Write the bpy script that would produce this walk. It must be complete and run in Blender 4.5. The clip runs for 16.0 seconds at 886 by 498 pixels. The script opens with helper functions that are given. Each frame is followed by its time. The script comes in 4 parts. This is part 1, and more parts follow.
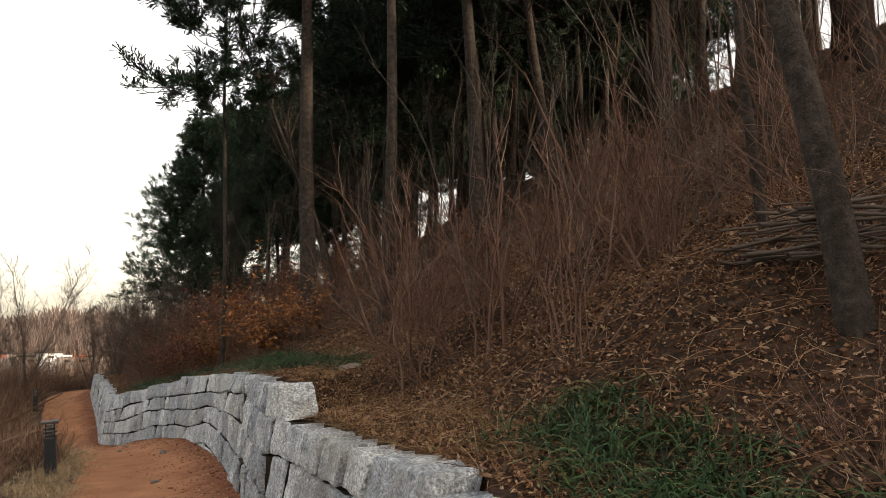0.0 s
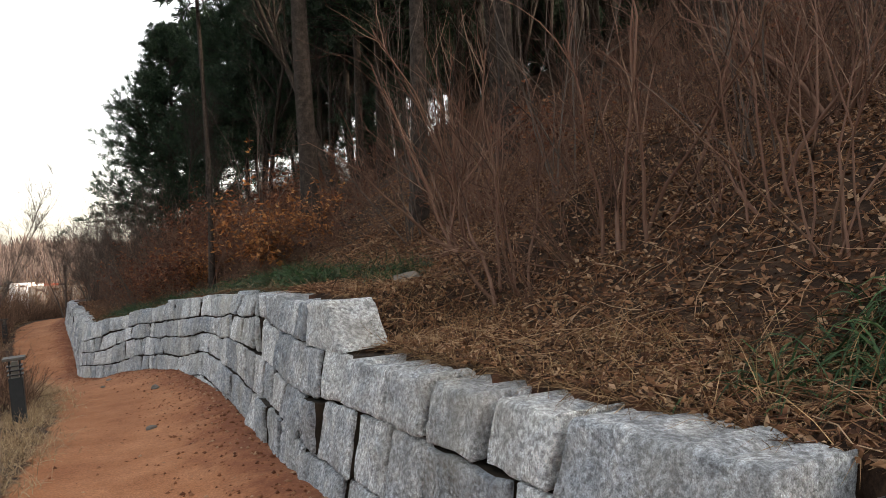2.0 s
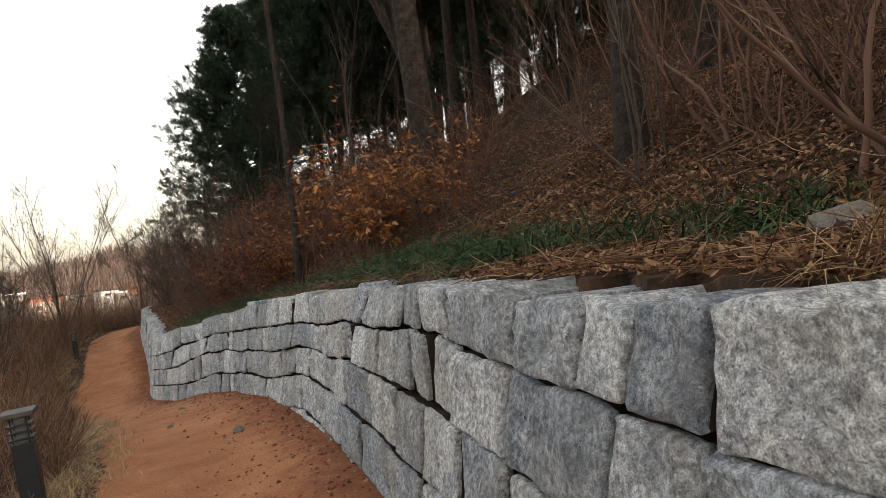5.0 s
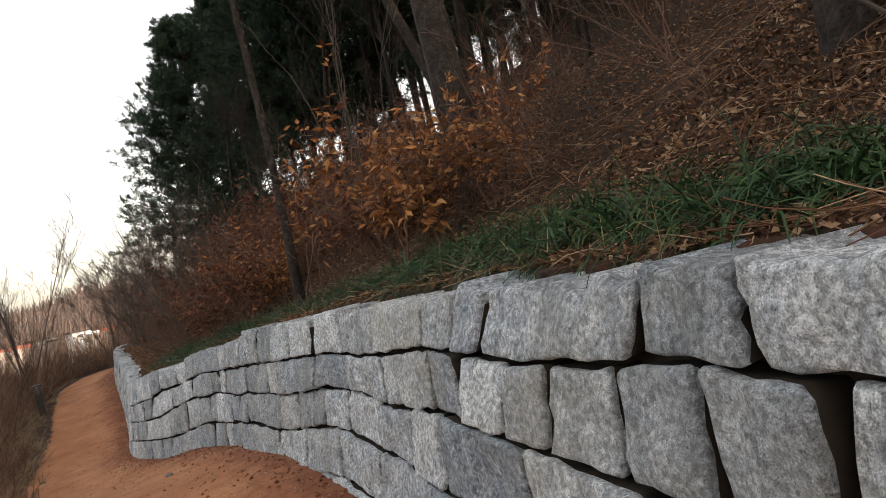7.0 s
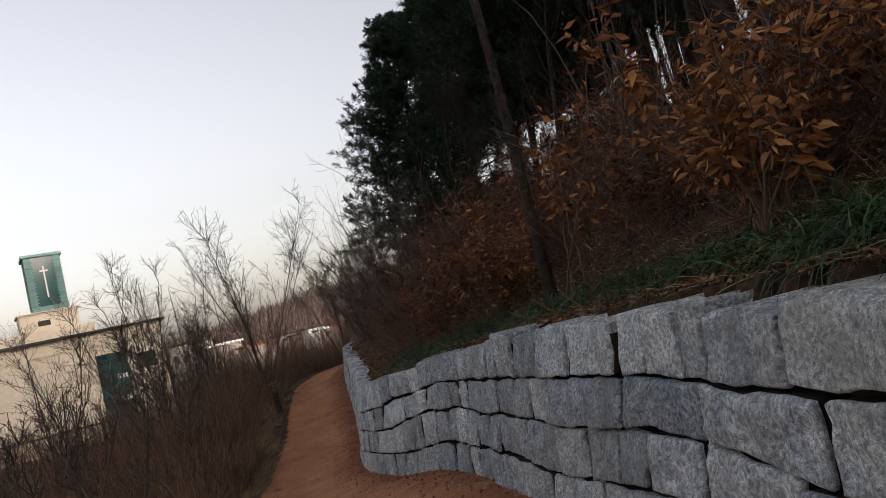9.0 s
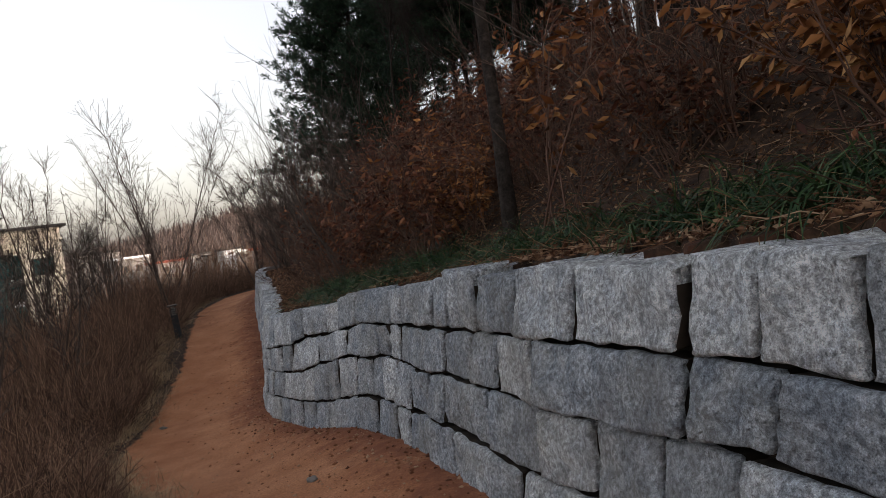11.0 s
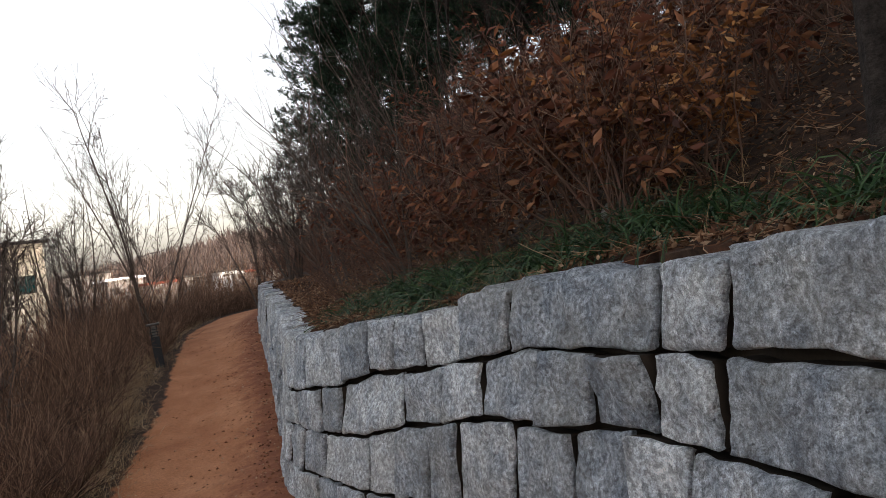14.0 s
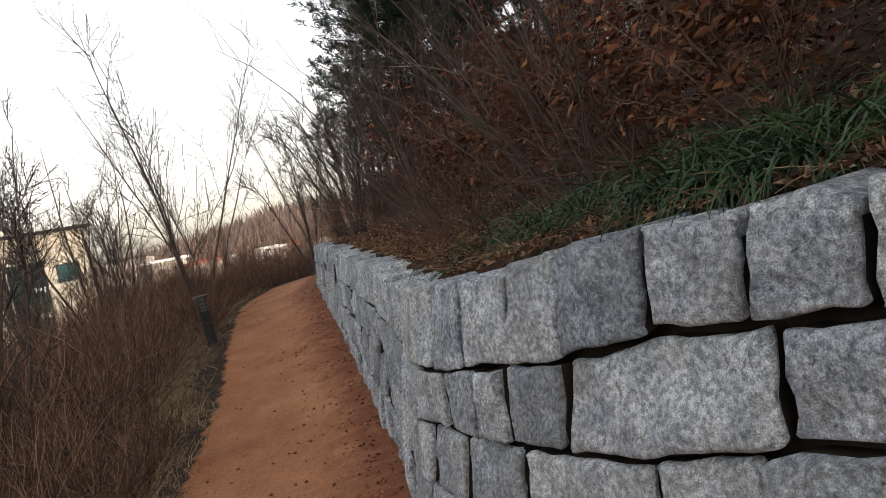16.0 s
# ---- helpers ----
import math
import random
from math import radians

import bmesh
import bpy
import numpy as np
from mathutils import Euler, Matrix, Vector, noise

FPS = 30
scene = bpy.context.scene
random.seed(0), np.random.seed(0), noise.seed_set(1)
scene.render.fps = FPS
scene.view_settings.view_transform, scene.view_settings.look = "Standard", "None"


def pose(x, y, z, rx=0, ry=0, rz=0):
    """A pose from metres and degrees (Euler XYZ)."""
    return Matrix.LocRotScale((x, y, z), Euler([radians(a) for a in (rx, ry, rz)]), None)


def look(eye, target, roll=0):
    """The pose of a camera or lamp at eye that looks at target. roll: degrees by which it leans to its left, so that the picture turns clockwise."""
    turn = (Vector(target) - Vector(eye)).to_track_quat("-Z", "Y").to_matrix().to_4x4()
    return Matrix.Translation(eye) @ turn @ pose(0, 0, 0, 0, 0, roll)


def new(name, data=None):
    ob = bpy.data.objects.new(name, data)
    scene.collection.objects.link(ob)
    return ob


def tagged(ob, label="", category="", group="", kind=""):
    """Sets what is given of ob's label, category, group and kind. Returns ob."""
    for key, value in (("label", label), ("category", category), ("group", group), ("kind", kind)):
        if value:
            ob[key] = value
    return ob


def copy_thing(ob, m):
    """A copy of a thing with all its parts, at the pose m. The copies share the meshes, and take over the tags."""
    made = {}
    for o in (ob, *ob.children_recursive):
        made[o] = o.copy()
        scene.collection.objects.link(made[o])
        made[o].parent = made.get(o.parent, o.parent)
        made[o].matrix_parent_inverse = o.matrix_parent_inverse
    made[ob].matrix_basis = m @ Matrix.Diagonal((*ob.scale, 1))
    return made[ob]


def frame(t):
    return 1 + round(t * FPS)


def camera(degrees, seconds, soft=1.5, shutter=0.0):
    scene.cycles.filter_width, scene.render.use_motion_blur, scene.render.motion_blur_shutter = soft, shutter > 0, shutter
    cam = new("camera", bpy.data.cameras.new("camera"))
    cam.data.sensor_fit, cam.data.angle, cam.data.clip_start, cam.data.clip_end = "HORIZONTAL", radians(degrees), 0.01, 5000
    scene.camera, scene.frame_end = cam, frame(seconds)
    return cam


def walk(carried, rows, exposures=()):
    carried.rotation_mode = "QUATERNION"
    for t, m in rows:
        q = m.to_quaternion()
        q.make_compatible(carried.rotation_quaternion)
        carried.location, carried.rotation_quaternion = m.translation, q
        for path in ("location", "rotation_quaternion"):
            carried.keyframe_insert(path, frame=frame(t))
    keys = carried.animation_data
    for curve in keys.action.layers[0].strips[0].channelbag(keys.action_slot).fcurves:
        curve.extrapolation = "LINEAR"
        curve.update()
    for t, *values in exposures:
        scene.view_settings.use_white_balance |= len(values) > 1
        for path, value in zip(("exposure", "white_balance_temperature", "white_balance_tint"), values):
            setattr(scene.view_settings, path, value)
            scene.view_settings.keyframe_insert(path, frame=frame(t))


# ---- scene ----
cam = camera(62.1, 16.0, soft=0.5)
PATH = [
    (0, (0.000, 0.000, 1.500), (-0.027, 1.980, 1.778), -0.30),
    (0.5, (-0.256, 0.481, 1.460), (-0.250, 2.473, 1.638), -0.54),
    (1, (-0.500, 0.984, 1.441), (-0.439, 2.982, 1.512), -0.96),
    (1.5, (-0.728, 1.511, 1.422), (-0.679, 3.509, 1.488), -1.48),
    (2, (-0.934, 2.041, 1.399), (-0.895, 4.040, 1.455), -2.00),
    (2.5, (-1.117, 2.565, 1.389), (-1.208, 4.563, 1.427), -2.03),
    (3, (-1.344, 3.139, 1.380), (-1.438, 5.136, 1.420), -2.33),
    (3.5, (-1.536, 3.743, 1.402), (-1.712, 5.734, 1.448), -2.47),
    (4, (-1.749, 4.335, 1.395), (-1.922, 6.327, 1.417), -2.95),
    (4.2, (-1.832, 4.583, 1.387), (-2.009, 6.575, 1.406), -3.16),
    (6.3, (-2.808, 7.143, 1.317), (-2.897, 9.141, 1.345), -11.72),
    (6.5, (-2.900, 7.314, 1.335), (-2.992, 9.312, 1.358), -12.02),
    (7, (-3.131, 7.842, 1.347), (-3.209, 9.840, 1.370), -11.90),
    (7.5, (-3.300, 8.408, 1.339), (-3.429, 10.404, 1.372), -8.19),
    (8, (-3.540, 8.934, 1.363), (-3.749, 10.923, 1.406), -8.31),
    (8.5, (-3.770, 9.420, 1.390), (-4.303, 11.344, 1.494), -8.83),
    (9, (-4.025, 9.745, 1.396), (-4.647, 11.642, 1.528), -13.37),
    (9.5, (-4.148, 10.004, 1.378), (-5.167, 11.723, 1.473), -14.59),
    (10, (-4.211, 10.413, 1.359), (-5.068, 12.219, 1.307), -12.63),
    (10.2, (-4.262, 10.557, 1.364), (-4.918, 12.444, 1.273), -10.66),
    (12.3, (-5.587, 12.709, 1.113), (-5.966, 14.673, 1.098), -7.49),
    (12.5, (-5.705, 12.971, 1.076), (-6.073, 14.937, 1.086), -7.59),
    (13, (-6.065, 13.582, 1.051), (-6.453, 15.544, 1.061), -7.71),
    (13.5, (-6.369, 14.131, 1.017), (-6.778, 16.089, 1.023), -7.32),
    (14, (-6.731, 14.656, 0.957), (-7.169, 16.607, 0.952), -7.65),
    (14.5, (-7.080, 15.221, 0.890), (-7.449, 17.187, 0.885), -6.98),
    (15, (-7.481, 15.791, 0.826), (-7.866, 17.753, 0.783), -9.10),
    (15.5, (-7.832, 16.306, 0.781), (-8.269, 18.254, 0.661), -9.95),
    (16, (-8.210, 16.744, 0.715), (-8.759, 18.665, 0.627), -11.82),
]
walk(cam, [(t, look(eye, target, roll)) for t, eye, target, roll in PATH], [(0, 1.95, 7600, 14), (0.5, 2.0, 7600, 14), (1.0, 2.5, 7100, 14), (1.6, 2.2, 7000, 14), (2.4, 2.12, 7000, 14), (4.0, 2.0, 7500, 14), (7.0, 2.15, 7200, 15), (8.0, 1.9, 7000, 15), (8.5, 1.4, 6900, 16), (9.0, 1.0, 6700, 18), (9.5, 0.8, 6600, 18), (10.2, 0.95, 6600, 18), (12.3, 1.75, 6800, 16), (14.0, 1.78, 6700, 16), (14.5, 2.15, 6900, 15), (15.5, 2.1, 6900, 15), (16, 1.92, 6900, 15)])

# ---- light ----
world = bpy.data.worlds.new("sky")
scene.world = world
world.use_nodes = True
sky = world.node_tree.nodes.new("ShaderNodeTexSky")
sky.sky_type, sky.sun_disc = "NISHITA", False
sky.sun_elevation, sky.sun_rotation = radians(12), radians(110)
sky.air_density, sky.dust_density, sky.ozone_density = 1.2, 4.0, 1.0
world.node_tree.nodes["Background"].inputs["Strength"].default_value = 0.15
haze = world.node_tree.nodes.new("ShaderNodeHueSaturation")      # thin high cloud pales the blue
haze.inputs["Saturation"].default_value = 0.36
world.node_tree.links.new(sky.outputs[0], haze.inputs["Color"])
world.node_tree.links.new(haze.outputs[0], world.node_tree.nodes["Background"].inputs["Color"])
sun = new("sun", bpy.data.lights.new("sun", "SUN"))
sun.data.energy, sun.data.angle, sun.data.color = 1.3, radians(1.5), (1.0, 0.88, 0.72)
sun.matrix_world = look((0, 0, 0), (-math.sin(radians(110)) * math.cos(radians(12)), -math.cos(radians(110)) * math.cos(radians(12)), -math.sin(radians(12))))

# ---- materials ----
def material(name, colors, scale=4.0, detail=6.0, rough=0.85, bump=0.3, bump_scale=30.0, bump_dist=0.02, island=0.0, objrand=0.0, fine=None, fine2=None, stain=None, spots=None, mask=None, spec=0.25, streak=None, loose=None, relief=None):
    """Noise-driven paint: colors are (position, (r, g, b)) stops. island / objrand: how far each piece varies. fine: (scale, amount) of a second grain.
    spots: (scale, threshold, colour, amount). mask: (attribute, second list of stops). streak: (colour, amount) of run-down weather stains.
    loose: (attribute, colour, amount) of loose soil. relief: (scale, depth) of a coarser second bump."""
    m = bpy.data.materials.new(name)
    m.use_nodes = True
    nt = m.node_tree
    n, l = nt.nodes, nt.links
    b = n["Principled BSDF"]
    b.inputs["Roughness"].default_value = rough
    b.inputs["Specular IOR Level"].default_value = spec
    geo = n.new("ShaderNodeNewGeometry")

    def noise_node(sc, det=6.0, ro=0.6, stretch=None):
        q = n.new("ShaderNodeTexNoise")
        q.inputs["Scale"].default_value, q.inputs["Detail"].default_value, q.inputs["Roughness"].default_value = sc, det, ro
        if stretch:
            v = n.new("ShaderNodeVectorMath")
            v.operation = "MULTIPLY"
            v.inputs[1].default_value = stretch
            l.new(geo.outputs["Position"], v.inputs[0])
            l.new(v.outputs[0], q.inputs["Vector"])
        else:
            l.new(geo.outputs["Position"], q.inputs["Vector"])
        return q

    def ramp(stops, fac):
        r = n.new("ShaderNodeValToRGB")
        while len(r.color_ramp.elements) < len(stops):
            r.color_ramp.elements.new(0.5)
        for e, (p, c) in zip(r.color_ramp.elements, stops):
            e.position, e.color = p, (*c, 1)
        l.new(fac, r.inputs[0])
        return r.outputs[0]

    def maths(op, a, c):
        q = n.new("ShaderNodeMath")
        q.operation = op
        for i, v in enumerate((a, c)):
            if isinstance(v, (int, float)):
                q.inputs[i].default_value = v
            else:
                l.new(v, q.inputs[i])
        return q.outputs[0]

    def mix(a, c, fac, how="MIX"):
        q = n.new("ShaderNodeMix")
        q.data_type, q.blend_type = "RGBA", how
        if isinstance(fac, (int, float)):
            q.inputs[0].default_value = fac
        else:
            l.new(fac, q.inputs[0])
        for i, v in ((6, a), (7, c)):
            if isinstance(v, tuple):
                q.inputs[i].default_value = (*v, 1)
            else:
                l.new(v, q.inputs[i])
        return q.outputs[2]

    fac = noise_node(scale, detail).outputs["Fac"]
    if island:
        fac = maths("ADD", maths("MULTIPLY", fac, 1 - island), maths("MULTIPLY", geo.outputs["Random Per Island"], island))
    if objrand:
        info = n.new("ShaderNodeObjectInfo")
        fac = maths("ADD", maths("MULTIPLY", fac, 1 - objrand), maths("MULTIPLY", info.outputs["Random"], objrand))
    col = ramp(colors, fac)
    if mask:
        att = n.new("ShaderNodeAttribute")
        att.attribute_name = mask[0]
        edge = maths("ADD", att.outputs["Fac"], maths("MULTIPLY", maths("SUBTRACT", noise_node(5.0).outputs["Fac"], 0.5), 0.9))
        sharp = ramp([(0.42, (0, 0, 0)), (0.58, (1, 1, 1))], edge)
        col = mix(col, ramp(mask[1], noise_node(mask[2]).outputs["Fac"]), sharp)
    if fine:
        g = ramp([(0.3, (1 - fine[1],) * 3), (0.7, (1 + fine[1],) * 3)], noise_node(fine[0], 3.0, 0.7).outputs["Fac"])
        col = mix(col, g, 1.0, "MULTIPLY")
    if fine2:
        g = ramp([(0.36, (1 - fine2[1],) * 3), (0.64, (1 + fine2[1],) * 3)], noise_node(fine2[0], 2.0, 0.5).outputs["Fac"])
        col = mix(col, g, 1.0, "MULTIPLY")
    if stain:
        s = ramp([(0.45, (0, 0, 0)), (0.7, (1, 1, 1))], noise_node(stain[0], 6.0).outputs["Fac"])
        col = mix(col, stain[1], maths("MULTIPLY", s, stain[2]))
    if spots:
        s = ramp([(spots[1] - 0.06, (0, 0, 0)), (spots[1] + 0.06, (1, 1, 1))], noise_node(spots[0], 5.0).outputs["Fac"])
        col = mix(col, spots[2], maths("MULTIPLY", s, spots[3]))
    if streak:
        s = ramp([(0.50, (0, 0, 0)), (0.68, (1, 1, 1))], noise_node(1.0, 6.0, 0.6, (7.0, 7.0, 1.1)).outputs["Fac"])
        col = mix(col, streak[0], maths("MULTIPLY", s, streak[1]))
    if loose:
        att = n.new("ShaderNodeAttribute")
        att.attribute_name = loose[0]
        edge = maths("ADD", att.outputs["Fac"], maths("MULTIPLY", maths("SUBTRACT", noise_node(5.0, 9.0, 0.75).outputs["Fac"], 0.5), 2.4))
        s = ramp([(0.2, (0, 0, 0)), (1.0, (1, 1, 1))], edge)
        col = mix(col, loose[1], maths("MULTIPLY", s, loose[2]))
    l.new(col, b.inputs["Base Color"])
    if bump:
        k = n.new("ShaderNodeBump")
        k.inputs["Strength"].default_value, k.inputs["Distance"].default_value = bump, bump_dist
        l.new(noise_node(bump_scale, 8.0, 0.65).outputs["Fac"], k.inputs["Height"])
        if relief:
            k2 = n.new("ShaderNodeBump")
            k2.inputs["Strength"].default_value, k2.inputs["Distance"].default_value = 1.0, relief[1]
            l.new(noise_node(relief[0], 4.0, 0.55).outputs["Fac"], k2.inputs["Height"])
            l.new(k2.outputs[0], k.inputs["Normal"])
        l.new(k.outputs[0], b.inputs["Normal"])
    return m


M_GROUND = material("leaf_litter_soil", [(0.3, (0.012, 0.007, 0.005)), (0.5, (0.036, 0.020, 0.012)), (0.7, (0.085, 0.048, 0.027))], 9.0, 8.0, 0.95, 0.45, 40.0, 0.02,
                    fine=(60.0, 0.42), mask=("dirt", [(0.3, (0.29, 0.112, 0.049)), (0.5, (0.37, 0.155, 0.070)), (0.72, (0.46, 0.215, 0.106))], 1.6), loose=("loose", (0.155, 0.047, 0.022), 0.85))
M_STONE = material("granite", [(0.32, (0.25, 0.29, 0.335)), (0.5, (0.48, 0.52, 0.56)), (0.64, (0.72, 0.75, 0.765))], 9.0, 9.0, 0.9, 0.9, 60.0, 0.03, objrand=0.25,
                   fine=(190.0, 0.55), fine2=(48.0, 0.38), stain=(1.6, (0.36, 0.33, 0.25), 0.45), spots=(4.5, 0.61, (0.15, 0.155, 0.16), 0.5), streak=((0.17, 0.18, 0.195), 0.38), relief=(14.0, 0.09))
M_CORE_SHADE = material("wall_earth_joint_shade", [(0.3, (0.012, 0.010, 0.008)), (0.7, (0.05, 0.035, 0.024))], 8.0)
M_BARK = material("pine_bark", [(0.3, (0.016, 0.012, 0.010)), (0.55, (0.040, 0.031, 0.026)), (0.8, (0.082, 0.067, 0.056))], 12.0, 8.0, 0.95, 0.9, 22.0, 0.04, fine=(50.0, 0.4))
M_TWIG = material("twig_bark", [(0.15, (0.040, 0.022, 0.016)), (0.5, (0.115, 0.058, 0.041)), (0.85, (0.25, 0.17, 0.125))], 3.0, 4.0, 0.9, 0.0, island=0.7)
M_TWIG_GREY = material("grey_twig_bark", [(0.15, (0.026, 0.019, 0.016)), (0.5, (0.066, 0.049, 0.041)), (0.85, (0.17, 0.14, 0.118))], 3.0, 4.0, 0.9, 0.0, island=0.7)
M_NEEDLE = material("pine_needles", [(0.2, (0.008, 0.021, 0.013)), (0.5, (0.018, 0.041, 0.022)), (0.8, (0.038, 0.070, 0.035))], 2.0, 4.0, 0.7, 0.0, island=0.6)
M_LEAF = material("dead_leaves", [(0.1, (0.093, 0.036, 0.014)), (0.45, (0.228, 0.086, 0.029)), (0.75, (0.360, 0.151, 0.048)), (0.95, (0.456, 0.253, 0.106))], 3.0, 4.0, 0.8, 0.0, island=0.85)
M_LEAF_RED = material("dead_red_leaves", [(0.1, (0.045, 0.015, 0.009)), (0.5, (0.125, 0.040, 0.020)), (0.9, (0.26, 0.115, 0.055))], 3.0, 4.0, 0.8, 0.0, island=0.85)
M_LITTER = material("fallen_leaves", [(0.05, (0.026, 0.012, 0.007)), (0.42, (0.125, 0.057, 0.030)), (0.75, (0.25, 0.135, 0.072)), (0.97, (0.42, 0.29, 0.19))], 3.0, 4.0, 0.85, 0.0, island=0.9)
M_STRAW = material("dry_grass", [(0.1, (0.100, 0.054, 0.026)), (0.5, (0.20, 0.115, 0.056)), (0.9, (0.37, 0.25, 0.135))], 3.0, 4.0, 0.8, 0.0, island=0.85)
M_PALE = material("pale_dry_grass", [(0.1, (0.16, 0.10, 0.055)), (0.5, (0.34, 0.235, 0.135)), (0.9, (0.52, 0.40, 0.25))], 3.0, 4.0, 0.8, 0.0, island=0.85)
M_GRASS = material("evergreen_grass", [(0.1, (0.008, 0.024, 0.010)), (0.5, (0.020, 0.053, 0.019)), (0.9, (0.056, 0.098, 0.033))], 3.0, 4.0, 0.55, 0.0, island=0.8)
M_ROCK = material("weathered_rock", [(0.2, (0.11, 0.10, 0.09)), (0.8, (0.24, 0.22, 0.20))], 8.0, 8.0, 0.95, 0.8, 30.0, 0.02)
M_REED = material("dry_brush", [(0.1, (0.035, 0.018, 0.012)), (0.5, (0.125, 0.068, 0.045)), (0.9, (0.34, 0.22, 0.145))], 2.0, 4.0, 0.9, 0.0, island=0.75)
M_LAMP = material("charcoal_painted_metal", [(0.3, (0.010, 0.013, 0.016)), (0.7, (0.019, 0.022, 0.025))], 8.0, 5.0, 0.55, 0.15, 60.0, 0.003, fine=(120.0, 0.15))
# the post's charcoal made lighter, painting the sky's sheen on the cap
M_LAMP_CAP = material("sky_lit_charcoal_cap", [(0.3, (0.042, 0.039, 0.036)), (0.7, (0.078, 0.072, 0.066))], 8.0, 5.0, 0.6, 0.1, 60.0, 0.003)
M_LAMP_GLASS = material("frosted_lamp_glass", [(0.3, (0.125, 0.125, 0.117)), (0.7, (0.155, 0.155, 0.145))], 8.0, 4.0, 0.35, 0.0)
M_PLASTER = material("cream_cladding", [(0.3, (0.60, 0.52, 0.40)), (0.7, (0.70, 0.62, 0.49))], 0.4, 6.0, 0.85, 0.1, 6.0, 0.02, fine=(3.0, 0.06))
M_FARWALL = material("weathered_far_wall", [(0.3, (0.22, 0.20, 0.18)), (0.7, (0.34, 0.31, 0.28))], 0.6, 5.0, 0.9, 0.0)
M_TRIM = material("dark_trim", [(0.3, (0.035, 0.032, 0.030)), (0.7, (0.07, 0.065, 0.06))], 2.0)
M_GLASS = material("green_glazing", [(0.3, (0.012, 0.050, 0.052)), (0.7, (0.04, 0.115, 0.11))], 0.7, 3.0, 0.12, 0.0, objrand=0.5, spec=0.6)
M_GREEN = material("green_slats", [(0.3, (0.09, 0.19, 0.18)), (0.7, (0.16, 0.30, 0.28))], 1.0, 3.0, 0.45, 0.0, objrand=0.4)
M_WHITE = material("white_paint", [(0.3, (0.70, 0.70, 0.68)), (0.7, (0.82, 0.81, 0.79))], 1.0, 4.0, 0.6, 0.05, 10.0, 0.01)
M_REDPAINT = material("rust_red_paint", [(0.3, (0.24, 0.06, 0.04)), (0.7, (0.33, 0.09, 0.06))], 1.0, 4.0, 0.7, 0.0)
M_FARWOOD = material("far_bare_woods", [(0.3, (0.085, 0.062, 0.055)), (0.7, (0.15, 0.115, 0.10))], 0.12, 5.0, 1.0, 0.0, island=0.5)

# ---- plan: the wall's line, the ground beside it ----
LINE = [(3.2, -6.0), (2.3, -3.0), (1.6, -1.0), (0.75, 1.6), (0.01, 3.46), (-1.45, 6.45), (-2.0, 7.7), (-2.3, 8.5), (-2.8, 9.8), (-3.25, 10.9),
        (-3.85, 12.4), (-4.5, 13.6), (-5.0, 14.5), (-5.9, 16.0), (-6.7, 17.3), (-7.65, 18.4), (-8.7, 19.5), (-9.5, 20.5),
        (-10.2, 21.9), (-11.4, 24.2), (-14.0, 29.0), (-15.7, 32.6), (-16.6, 37.0), (-15.5, 43.0), (-11.0, 50.0), (-4.0, 56.0)]


def dense_line(knots, n=24):
    k = np.array(knots, float)
    pts = []
    for i in range(len(k) - 1):
        p0, p1, p2, p3 = k[max(i - 1, 0)], k[i], k[i + 1], k[min(i + 2, len(k) - 1)]
        for u in np.linspace(0, 1, n, endpoint=False):
            pts.append(0.5 * (2 * p1 + (p2 - p0) * u + (2 * p0 - 5 * p1 + 4 * p2 - p3) * u * u + (3 * p1 - p0 - 3 * p2 + p3) * u ** 3))
    return np.array(pts + [k[-1]])


WL = dense_line(LINE)
WS = np.r_[0, np.cumsum(np.linalg.norm(np.diff(WL, axis=0), axis=1))]
WS = WS - WS[2 * 24]          # s = 0 at the third knot
WT = np.gradient(WL, axis=0)
WT /= np.linalg.norm(WT, axis=1)[:, None]
WN = np.stack([WT[:, 1], -WT[:, 0]], 1)   # towards the hill


def on_line(s, d=0.0):
    s = np.asarray(s, float)
    n = np.stack([np.interp(s, WS, WN[:, 0]), np.interp(s, WS, WN[:, 1])], -1)
    p = np.stack([np.interp(s, WS, WL[:, 0]), np.interp(s, WS, WL[:, 1])], -1)
    return p + n * np.asarray(d, float)[..., None]


def line_coords(x, y):
    """(s, d) of places: along the wall's line and away from it, d > 0 on the hill's side."""
    q = np.stack([np.ravel(x), np.ravel(y)], 1).astype(float)
    s, d = np.empty(len(q)), np.empty(len(q))
    for i in range(0, len(q), 4000):
        b = q[i:i + 4000]
        dist = ((b[:, None, :] - WL[None]) ** 2).sum(2)
        j = dist.argmin(1)
        off = b - WL[j]
        s[i:i + 4000] = WS[j] + (off * WT[j]).sum(1)
        d[i:i + 4000] = (off * WN[j]).sum(1)
    return s.reshape(np.shape(x)), d.reshape(np.shape(x))


def wall_top(s):
    return np.interp(s, [-6, 0, 4.3, 5.0, 6.0, 8.3, 8.8, 9.5, 13, 15.5, 17.3, 18.6, 19.8, 20.8, 21.8, 22.5, 23.4, 24.6, 29.2, 33.2, 60],
                     [0.60, 0.64, 0.74, 0.84, 0.88, 0.90, 1.2, 1.21, 1.19, 1.13, 1.02, 0.95, 0.82, 0.77, 0.6, 0.54, 0.45, 0.33, 0.48, 0.62, 0.8])


def wall_base(s):
    return np.interp(s, [-6, 4, 8, 11, 14, 17, 19, 21, 22.4, 24, 26, 28, 30.5, 33, 36, 40, 60], [0.12, 0.08, 0.0, -0.1, -0.17, -0.22, -0.4, -0.62, -0.87, -1.0, -1.06, -0.9, -0.62, -0.38, -0.22, -0.15, -0.15])


